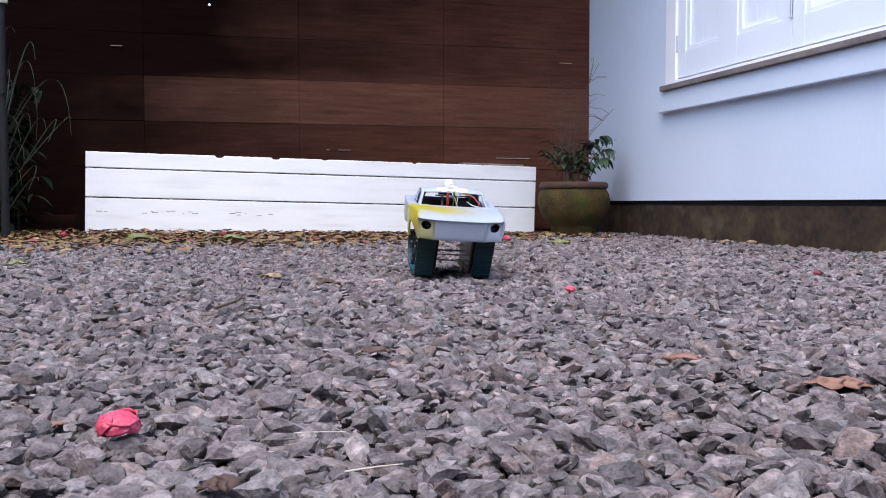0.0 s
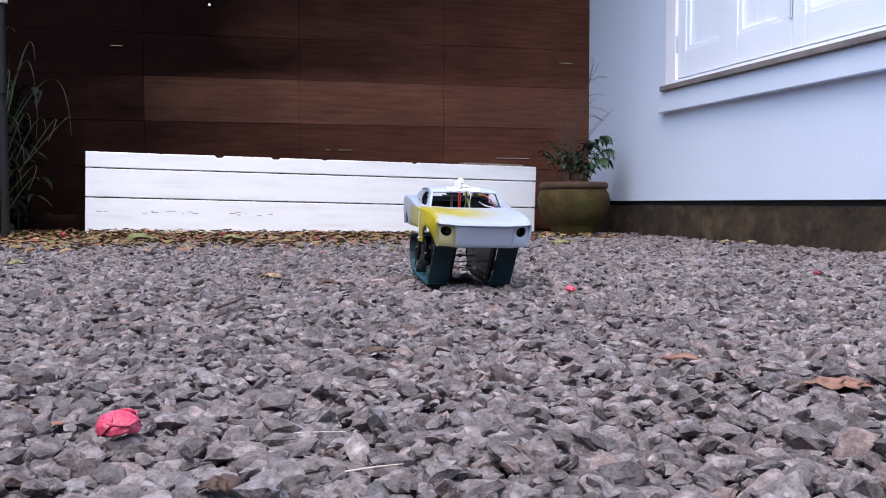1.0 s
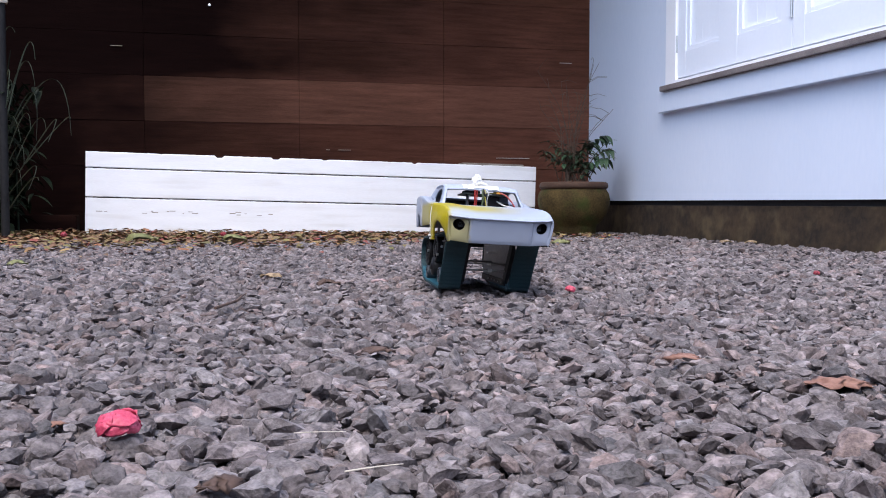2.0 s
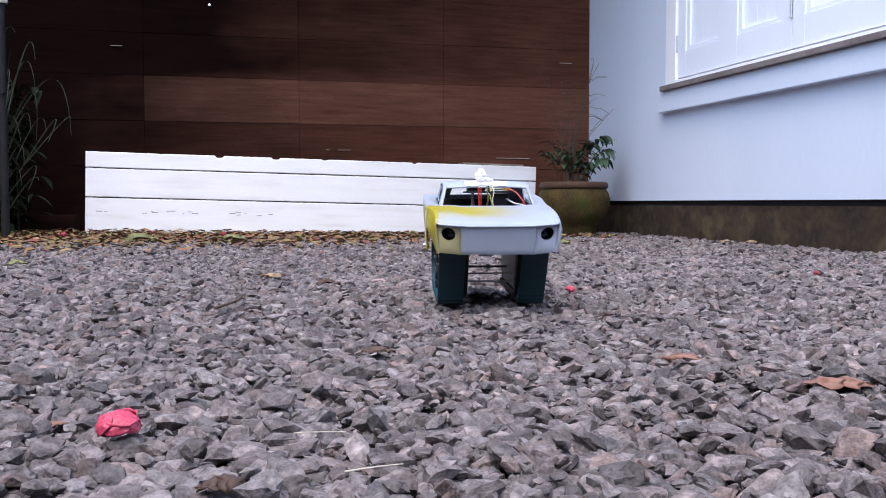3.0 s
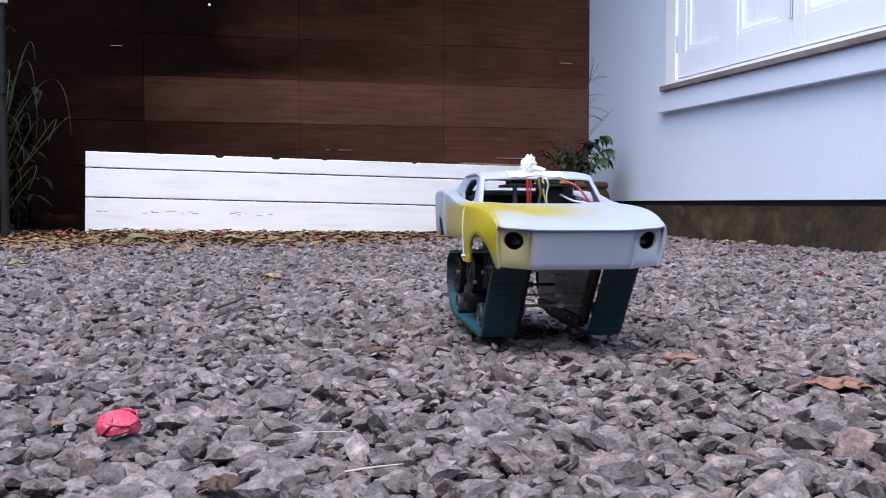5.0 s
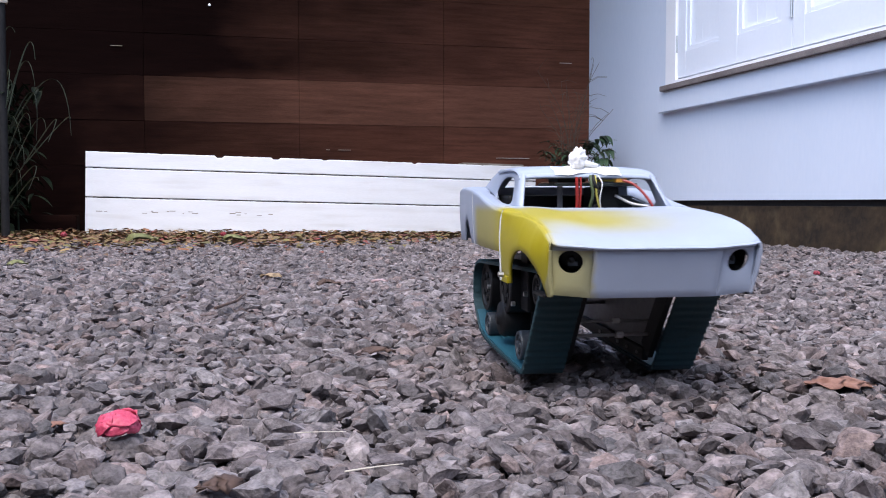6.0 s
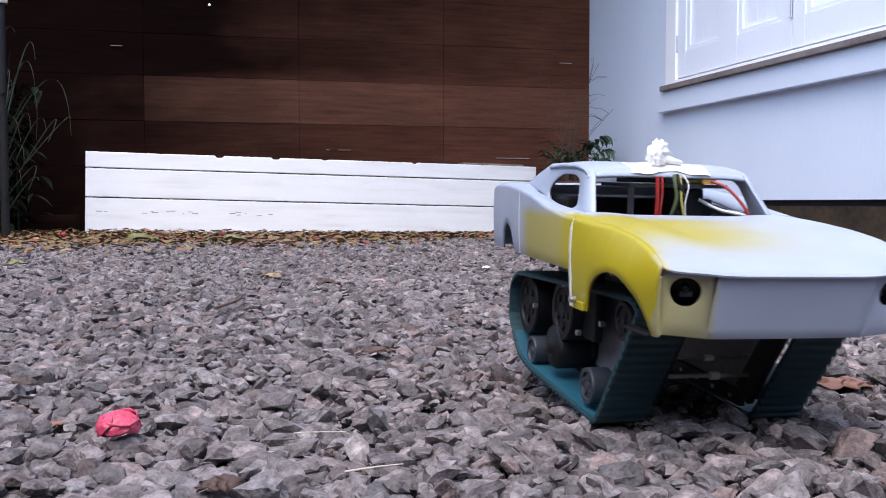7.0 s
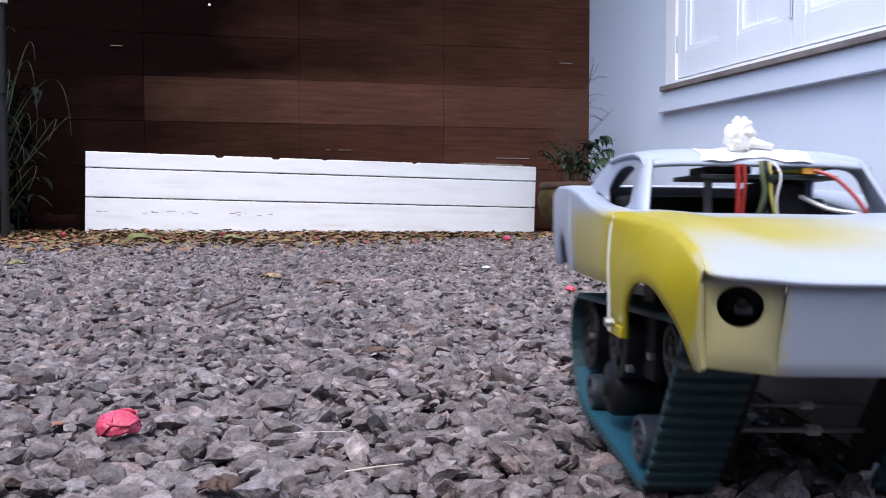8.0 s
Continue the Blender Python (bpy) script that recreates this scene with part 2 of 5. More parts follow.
def body_paint():
    """Bluish-white printed shell with sprayed yellow over one front corner, fading across bonnet and door."""
    m = bpy.data.materials.new("sprayed_shell")
    m.use_nodes = True
    n, l = m.node_tree.nodes, m.node_tree.links
    b = n["Principled BSDF"]
    b.inputs["Roughness"].default_value = 0.42
    tc = n.new("ShaderNodeTexCoord")
    sep = n.new("ShaderNodeSeparateXYZ")
    l.new(tc.outputs["Object"], sep.inputs[0])

    def ramp(sock, lo, hi):
        r = n.new("ShaderNodeMapRange")
        r.interpolation_type = 'SMOOTHSTEP'
        r.inputs["From Min"].default_value = lo
        r.inputs["From Max"].default_value = hi
        l.new(sock, r.inputs["Value"])
        return r.outputs[0]

    def op(kind, a, c):
        q = n.new("ShaderNodeMath")
        q.operation = kind
        q.use_clamp = True
        for i, s in enumerate((a, c)):
            if isinstance(s, float):
                q.inputs[i].default_value = s
            else:
                l.new(s, q.inputs[i])
        return q.outputs[0]

    nz = n.new("ShaderNodeTexNoise")
    nz.inputs["Scale"].default_value = 22
    nz.inputs["Detail"].default_value = 5
    l.new(tc.outputs["Object"], nz.inputs["Vector"])
    wob = n.new("ShaderNodeMath")
    wob.operation = 'MULTIPLY_ADD'
    wob.inputs[1].default_value = 0.05
    l.new(nz.outputs["Fac"], wob.inputs[0])
    l.new(sep.outputs["Y"], wob.inputs[2])
    across = op('SUBTRACT', 1.0, ramp(wob.outputs[0], -0.085, 0.135))     # strong on the sprayed flank, faint over the middle
    along = op('ADD', op('MULTIPLY', ramp(sep.outputs["X"], -0.006, 0.030), 0.82), op('MULTIPLY', ramp(sep.outputs["X"], 0.105, 0.135), 0.18))
    inside_front = op('SUBTRACT', 1.0, op('MULTIPLY', ramp(sep.outputs["X"], 0.250, 0.266), ramp(wob.outputs[0], -0.036, -0.026)))
    flank = op('SUBTRACT', 1.0, ramp(sep.outputs["Y"], -0.0915, -0.0850))
    top = ramp(sep.outputs["Z"], 0.150, 0.162)
    upper = op('SUBTRACT', 1.0, op('MULTIPLY', top, op('SUBTRACT', 1.0, ramp(sep.outputs["X"], 0.11, 0.135))))
    below = op('SUBTRACT', 1.0, ramp(sep.outputs["Z"], 0.122, 0.128))
    flank = op('MAXIMUM', flank, op('SUBTRACT', 1.0, ramp(sep.outputs["Z"], 0.1226, 0.1246)))
    nose_fade = op('SUBTRACT', 1.0, op('MULTIPLY', op('MULTIPLY', ramp(sep.outputs["X"], 0.195, 0.272), op('SUBTRACT', 1.0, flank)), ramp(wob.outputs[0], -0.095, -0.030)))
    hood_back = op('ADD', ramp(sep.outputs["X"], 0.112, 0.172), flank)
    f = op('MULTIPLY', across, along)
    f = op('MULTIPLY', f, inside_front)
    f = op('MULTIPLY', f, upper)
    f = op('MULTIPLY', f, op('ADD', nose_fade, 0.12))
    f = op('MULTIPLY', f, hood_back)
    # the bonnet has one soft pass of spray behind the middle of its sprayed side
    bonnet = op('MULTIPLY', op('SUBTRACT', 1.0, flank), ramp(sep.outputs["X"], 0.10, 0.13))
    pass_y = op('SUBTRACT', 1.0, ramp(wob.outputs[0], -0.022, 0.118))
    pass_x = op('MULTIPLY', ramp(sep.outputs["X"], 0.115, 0.155), op('SUBTRACT', 1.0, op('MULTIPLY', ramp(sep.outputs["X"], 0.205, 0.272), op('ADD', 0.45, op('MULTIPLY', 0.5, ramp(wob.outputs[0], -0.08, -0.03))))))
    soft = op('MULTIPLY', op('MULTIPLY', pass_y, pass_x), 0.95)
    f = op('ADD', op('MULTIPLY', f, op('SUBTRACT', 1.0, bonnet)), op('MULTIPLY', soft, bonnet))
    f = op('MULTIPLY', f, op('SUBTRACT', 1.0, op('MULTIPLY', 0.30, op('MULTIPLY', ramp(sep.outputs["Y"], -0.0935, -0.0925), ramp(sep.outputs["X"], 0.261, 0.265)))))   # thin coat on the lamp panel
    mix = n.new("ShaderNodeMix")
    mix.data_type = 'RGBA'
    mix.inputs[6].default_value = (0.338, 0.384, 0.475, 1)
    mix.inputs[7].default_value = (0.365, 0.302, 0.006, 1)
    l.new(f, mix.inputs[0])
    gr = n.new("ShaderNodeMix")
    gr.data_type, gr.blend_type = 'RGBA', 'MULTIPLY'
    gr.inputs[0].default_value = 1.0
    tone = n.new("ShaderNodeMapRange")
    tone.inputs["To Min"].default_value = 0.88
    tone.inputs["To Max"].default_value = 1.08
    l.new(nz.outputs["Fac"], tone.inputs["Value"])
    l.new(mix.outputs[2], gr.inputs[6])
    l.new(tone.outputs[0], gr.inputs[7])
    l.new(gr.outputs[2], b.inputs["Base Color"])
    wv = n.new("ShaderNodeTexNoise")
    wv.inputs["Scale"].default_value = 500
    l.new(tc.outputs["Object"], wv.inputs["Vector"])
    bp = n.new("ShaderNodeBump")
    bp.inputs["Strength"].default_value = 0.12
    bp.inputs["Distance"].default_value = 0.0005
    l.new(wv.outputs["Fac"], bp.inputs["Height"])
    l.new(bp.outputs[0], b.inputs["Normal"])
    return m


M_SHELL = body_paint()

# ---------------------------------------------------------------- mesh helpers


def part(name, bm, mat, parent=None, label="", smooth=False, m=None):
    """Links a bmesh as one mesh object, under a thing or a part where one is given."""
    me = bpy.data.meshes.new(name)
    bmesh.ops.recalc_face_normals(bm, faces=bm.faces[:])
    bm.to_mesh(me)
    bm.free()
    me.materials.append(mat)
    if smooth:
        me.polygons.foreach_set("use_smooth", [True] * len(me.polygons))
    ob = new(name, me)
    ob.parent = parent
    if m is not None:
        ob.matrix_basis = m
    if label:
        ob["label"] = label
    return ob


def empty(name, m=None):
    e = new(name)
    e.empty_display_size = 0.05
    if m is not None:
        e.matrix_basis = m
    return e


def box(x0, x1, y0, y1, z0, z1, bevel=0.0, bm=None, m=None):
    b = bmesh.new()
    bmesh.ops.create_cube(b, size=1)
    bmesh.ops.scale(b, vec=(x1 - x0, y1 - y0, z1 - z0), verts=b.verts)
    bmesh.ops.translate(b, vec=((x0 + x1) / 2, (y0 + y1) / 2, (z0 + z1) / 2), verts=b.verts)
    if bevel:
        bmesh.ops.bevel(b, geom=b.edges[:], offset=bevel, segments=2, affect='EDGES', profile=0.6)
    if m is not None:
        b.transform(m)
    return join(bm, b)


def join(bm, b):
    if bm is None:
        return b
    me = bpy.data.meshes.new("tmp")
    b.to_mesh(me)
    b.free()
    bm.from_mesh(me)
    bpy.data.meshes.remove(me)
    return bm


def lathe(profile, seg=32, bm=None, m=None):
    """Turned shape from (radius, height) pairs about z."""
    b = bmesh.new()
    rings = []
    for r, z in profile:
        if r < 1e-6:
            rings.append([b.verts.new((0, 0, z))])
        else:
            rings.append([b.verts.new((r * math.cos(2 * math.pi * i / seg), r * math.sin(2 * math.pi * i / seg), z)) for i in range(seg)])
    for a, c in zip(rings, rings[1:]):
        for i in range(seg):
            j = (i + 1) % seg
            if len(a) == 1 and len(c) > 1:
                b.faces.new((a[0], c[j], c[i]))
            elif len(c) == 1 and len(a) > 1:
                b.faces.new((a[i], a[j], c[0]))
            elif len(a) > 1:
                b.faces.new((a[i], a[j], c[j], c[i]))
    if m is not None:
        b.transform(m)
    return join(bm, b)


def tube(points, r0, r1=None, seg=8, bm=None):
    """A round rod or wire along points, tapered from r0 to r1."""
    r1 = r0 if r1 is None else r1
    b = bm if bm is not None else bmesh.new()
    pts = [Vector(p) for p in points]
    rings = []
    for i, p in enumerate(pts):
        d = (pts[min(i + 1, len(pts) - 1)] - pts[max(i - 1, 0)]).normalized()
        s = d.cross(Vector((0, 0, 1)) if abs(d.z) < 0.9 else Vector((1, 0, 0))).normalized()
        u = s.cross(d)
        r = r0 + (r1 - r0) * i / max(1, len(pts) - 1)
        rings.append([b.verts.new(p + r * (math.cos(2 * math.pi * k / seg) * s + math.sin(2 * math.pi * k / seg) * u)) for k in range(seg)])
    for a, c in zip(rings, rings[1:]):
        for k in range(seg):
            b.faces.new((a[k], a[(k + 1) % seg], c[(k + 1) % seg], c[k]))
    b.faces.new(rings[0][::-1])
    b.faces.new(rings[-1])
    return b


def grid(rows, bm=None):
    """A sheet through rows of points."""
    b = bm if bm is not None else bmesh.new()
    vs = [[b.verts.new(p) for p in r] for r in rows]
    for a, c in zip(vs, vs[1:]):
        for i in range(len(a) - 1):
            b.faces.new((a[i], a[i + 1], c[i + 1], c[i]))
    return b


def lerp(a, b, t):
    return a + (b - a) * t


def curve(x, pairs):
    """Piecewise-linear value at x from sorted (x, value) pairs."""
    if x <= pairs[0][0]:
        return pairs[0][1]
    for (xa, va), (xb, vb) in zip(pairs, pairs[1:]):
        if x <= xb:
            return va + (vb - va) * (x - xa) / (xb - xa)
    return pairs[-1][1]


# ---------------------------------------------------------------- plan: yard corner, house along one side, fence across the end
CORNER = Vector((0.853, 5.65, 0))
ALONG = Vector((-0.9692, -0.2463, 0))     # along the fence, away from the house
OUT = Vector((-0.2463, 0.9692, 0))        # along the house wall, away from the camera
F_FENCE = Matrix(((ALONG.x, -OUT.x, 0, CORNER.x), (ALONG.y, -OUT.y, 0, CORNER.y), (0, 0, 1, 0), (0, 0, 0, 1)))   # x along fence, y toward the camera
F_HOUSE = Matrix(((OUT.x, ALONG.x, 0, CORNER.x), (OUT.y, ALONG.y, 0, CORNER.y), (0, 0, 1, 0), (0, 0, 0, 1)))   # x along the wall past the corner, y out of the wall


def build_ground():
    bm = bmesh.new()
    grid([[(x, y, -0.020) for x in (-400, -60, -12, -3, 0, 3, 12, 60, 400)] for y in (-400, -60, -12, -3, 0, 3, 7, 20, 80, 600)], bm)
    g = part("ground", bm, M_EARTH)
    tagged(g, "grey grit ground under loose crushed stone", "ground", kind="structure")


def hull_stone(rng, count, worn, rough=0.0):
    """A blocky broken stone: the hull of spread points, with its edges worn off where worn is set."""
    b = bmesh.new()
    spin = Euler(rng.uniform(0, 6, 3))
    for i in range(count):
        z = 1 - 2 * (i + 0.5) / count
        a = 2.39996 * i
        v = Vector((math.cos(a) * math.sqrt(1 - z * z), math.sin(a) * math.sqrt(1 - z * z), z))
        v = (v + Vector(rng.normal(0, 0.22, 3))).normalized()
        big = max(abs(c) for c in v)
        v = v * (0.55 + 0.45 * min(1.35, 0.8 / big)) * rng.uniform(0.9, 1.08)
        v.rotate(spin)
        b.verts.new(v)
    bmesh.ops.convex_hull(b, input=b.verts[:])
    bmesh.ops.delete(b, geom=[v for v in b.verts if not v.link_faces], context='VERTS')
    bmesh.ops.dissolve_limit(b, angle_limit=0.30, verts=b.verts[:], edges=b.edges[:])
    if worn:
        bmesh.ops.bevel(b, geom=b.edges[:], offset=worn, segments=1, affect='EDGES', profile=0.5)
        for v in b.verts:
            v.co *= 1 + rng.normal(0, 0.018)
    bmesh.ops.triangulate(b, faces=b.faces[:])
    if rough:
        bmesh.ops.subdivide_edges(b, edges=b.edges[:], cuts=1, use_grid_fill=True)
        bmesh.ops.triangulate(b, faces=b.faces[:])
        off = Vector(rng.uniform(-9, 9, 3))
        for v in b.verts:
            q = v.co * 2.2 + off
            v.co *= 1 + rough * noise.noise(q) + 0.55 * rough * noise.noise(q * 2.7) + rng.normal(0, 0.10 * rough)
    b.verts.index_update()
    vs = np.array([v.co[:] for v in b.verts])
    fs = np.array([[v.index for v in f.verts] for f in b.faces])
    b.free()
    return vs, fs


LANE = (0.197, 0.195, 0.162, 0.106, 0.044)           # the middle of the car's way


def build_gravel():
    rng = np.random.default_rng(7)
    near = [hull_stone(rng, k, 0.05) for k in (11, 12, 13, 14, 12, 13, 15, 11, 12, 14, 12, 13)]
    close = [hull_stone(rng, k, 0.0, 0.13) for k in (14, 16, 15, 18, 13, 17, 20, 14, 16, 15, 13, 17, 19, 15, 16, 14)]
    far = [hull_stone(rng, k, 0.0) for k in (10, 11, 12, 13, 11, 12, 13, 10, 11)]

    def field(name, shapes, x0, x1, y0, y1, step, size, label):
        xs = np.arange(x0, x1, step)
        ys = np.arange(y0, y1, step)
        gx, gy = np.meshgrid(xs, ys)
        px = (gx + rng.uniform(-0.55, 0.55, gx.shape) * step).ravel()
        py = (gy + rng.uniform(-0.55, 0.55, gy.shape) * step).ravel()
        rel_x, rel_y = px - CORNER.x, py - CORNER.y
        from_wall = rel_x * ALONG.x + rel_y * ALONG.y
        from_fence = -(rel_x * OUT.x + rel_y * OUT.y)
        ok = (from_wall > 0.012) & (from_fence > 0.05) & (from_wall < 4.88) & (from_fence < 7.36)
        px, py = px[ok], py[ok]
        n = len(px)
        a = size * np.exp(rng.normal(0, 0.42, n))
        a = np.clip(a, size * 0.45, size * 1.75)
        low = 0.0035 * np.sin(px * 9 + 2 * np.sin(py * 5)) + 0.003 * np.sin(py * 13 + px * 4)
        pz = -0.0130 + low * 0.6 + rng.normal(0, 0.0052 if shapes is close else 0.0040, n) - (a - size) * 0.25
        # stones pressed down where the tracks have run
        lane = np.interp(py, [0.45, 0.62, 0.90, 1.30, 2.0], LANE)
        gap = np.abs(np.abs(px - lane) - 0.065)
        pz -= 0.0050 * np.clip((0.050 - gap) / 0.02, 0, 1) * (py < 2.2)
        ang = rng.uniform(0, 2 * np.pi, n)
        tilt = rng.normal(0, 0.36, (n, 2))
        scl = np.stack([a * rng.uniform(0.95, 1.35, n), a * rng.uniform(0.65, 1.0, n), a * rng.uniform(0.38, 0.70, n)], 1)
        kind = rng.integers(0, len(shapes), n)
        vo, fo, base = [], [], 0
        for k, (vs, fs) in enumerate(shapes):
            w = np.nonzero(kind == k)[0]
            if not len(w):
                continue
            v = vs[None] * scl[w][:, None]
            cx, sx = np.cos(tilt[w, 0])[:, None], np.sin(tilt[w, 0])[:, None]
            y, z = v[..., 1] * cx - v[..., 2] * sx, v[..., 1] * sx + v[..., 2] * cx
            cy, sy = np.cos(tilt[w, 1])[:, None], np.sin(tilt[w, 1])[:, None]
            x, z = v[..., 0] * cy + z * sy, -v[..., 0] * sy + z * cy
            c, s = np.cos(ang[w])[:, None], np.sin(ang[w])[:, None]
            x, y = x * c - y * s, x * s + y * c
            out = np.stack([x + px[w][:, None], y + py[w][:, None], z + pz[w][:, None]], -1)
            vo.append(out.reshape(-1, 3))
            fo.append((fs[None] + (np.arange(len(w)) * len(vs))[:, None, None] + base).reshape(-1, 3))
            base += len(w) * len(vs)
        v, f = np.concatenate(vo), np.concatenate(fo)
        me = bpy.data.meshes.new(name)
        me.vertices.add(len(v))
        me.vertices.foreach_set("co", v.astype(np.float32).ravel())
        me.loops.add(len(f) * 3)
        me.loops.foreach_set("vertex_index", f.astype(np.int32).ravel())
        me.polygons.add(len(f))
        me.polygons.foreach_set("loop_start", (np.arange(len(f)) * 3).astype(np.int32))
        me.polygons.foreach_set("loop_total", np.full(len(f), 3, np.int32))
        me.polygons.foreach_set("use_smooth", np.zeros(len(f), bool))
        me.update(calc_edges=True)
        me.validate()
        me.materials.append(M_STONE)
        tagged(new(name, me), label, "gravel", kind="stuff")

    field("gravel", close, -0.46, 0.46, 0.42, 0.95, 0.0097, 0.0090, "loose grey crushed limestone chippings, some pinkish")
    field("gravel", near, -0.60, 0.60, 0.95, 1.20, 0.0102, 0.0094, "loose grey crushed limestone chippings, some pinkish")
    field("gravel", far, -0.70, 0.70, 1.20, 1.45, 0.0108, 0.0099, "loose grey crushed limestone chippings, some pinkish")
    field("gravel", far, -1.52, 1.5, 1.45, 3.2, 0.0128, 0.0115, "loose grey crushed limestone chippings")
    field("gravel", far, -2.6, 1.6, 3.2, 5.7, 0.0170, 0.0140, "loose grey crushed limestone chippings by the planter")
    label = "loose grey crushed limestone chippings"
    for x0, x1, y0, y1 in ((-4.0, -0.46, 0.42, 0.95), (0.46, 2.3, 0.42, 0.95), (-4.0, -0.60, 0.95, 1.20), (0.60, 2.3, 0.95, 1.20), (-4.0, -0.70, 1.20, 1.45), (0.70, 2.3, 1.20, 1.45), (-4.2, -1.52, 1.45, 3.2), (1.5, 2.0, 1.45, 3.2), (-4.2, -2.6, 3.2, 5.7)):
        field("gravel", far, x0, x1, y0, y1, 0.0245, 0.0185, label)
    field("gravel", far, -4.0, 3.6, -3.2, 0.42, 0.0430, 0.0310, label)


def build_fence():
    wall = tagged(empty("wall_end_fence", F_FENCE), "tall fence of dark brown stained boards, some faded", "fence", kind="structure")
    rows = [(0.0, 0.355), (0.355, 0.59), (0.59, 0.825), (0.825, 1.045), (1.045, 1.285), (1.285, 1.52), (1.52, 1.76), (1.76, 2.0)]
    joints = [0.0, 0.877, 1.685, 2.487, 3.30, 4.11, 4.92]
    rng = random.Random(4)
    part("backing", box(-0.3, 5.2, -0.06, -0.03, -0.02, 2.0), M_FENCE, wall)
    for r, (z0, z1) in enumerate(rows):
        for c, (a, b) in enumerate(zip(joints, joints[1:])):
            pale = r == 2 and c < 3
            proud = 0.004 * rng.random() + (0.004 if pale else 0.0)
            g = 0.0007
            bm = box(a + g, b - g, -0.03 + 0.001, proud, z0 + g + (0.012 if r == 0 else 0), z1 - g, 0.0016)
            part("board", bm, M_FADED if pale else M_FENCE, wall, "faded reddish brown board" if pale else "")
    # pale slivers stand in for light through board gaps and for scratches
    for x, z, w in ((0.47, 0.418, 0.20), (1.44, 0.452, 0.070), (1.53, 0.452, 0.020), (0.15, 0.970, 0.075), (2.62, 0.972, 0.06)):
        part("splinter", box(x - w / 2, x + w / 2, 0.006, 0.011, z - 0.0014, z + 0.0014, 0.0006), M_STRAW if x < 1.0 else M_BARE, wall, "pale sliver standing for light between boards")
    # white disc stands in for daylight through a hole in the board
    part("nail_head", lathe([(0, 0.004), (0.006, 0.003), (0.0075, 0)], 16, m=Matrix.Translation((2.151, 0.006, 1.204)) @ pose(0, 0, 0, -90, 0, 0)), M_TAPE, wall, "white dot standing for daylight through a hole")


def hbox(u0, u1, y0, y1, z0, z1, bevel=0.0, bm=None):
    """A box on the house wall; u runs from the corner toward the camera."""
    return box(-u1, -u0, y0, y1, z0, z1, bevel, bm)


def build_side_fence():
    """Unseen dark fence added to close the yard opposite the house and block side light."""
    side = tagged(empty("wall_added_side_fence", F_FENCE @ Matrix.Translation((4.92, 0, 0))), "unseen tall plain fence of dark stained boards added to block low light", "fence", kind="structure")
    for r in range(8):
        part("board", box(-0.02, 0.02, 0.0, 7.42, r * 0.24 + 0.002 - 0.012, r * 0.24 + 0.236, 0.003), M_FENCE, side)


def build_back_fence():
    """Unseen dark fence added to close the yard and cut light behind the camera."""
    back = tagged(empty("wall_added_back_fence", F_FENCE @ Matrix.Translation((0, 7.4, 0))), "unseen tall plain fence of dark stained boards added to block low light", "fence", kind="structure")
    for r in range(6):
        part("board", box(0.01, 4.89, -0.02, 0.02, r * 0.24 + 0.002 - 0.012, r * 0.24 + 0.236, 0.003), M_FENCE, back)


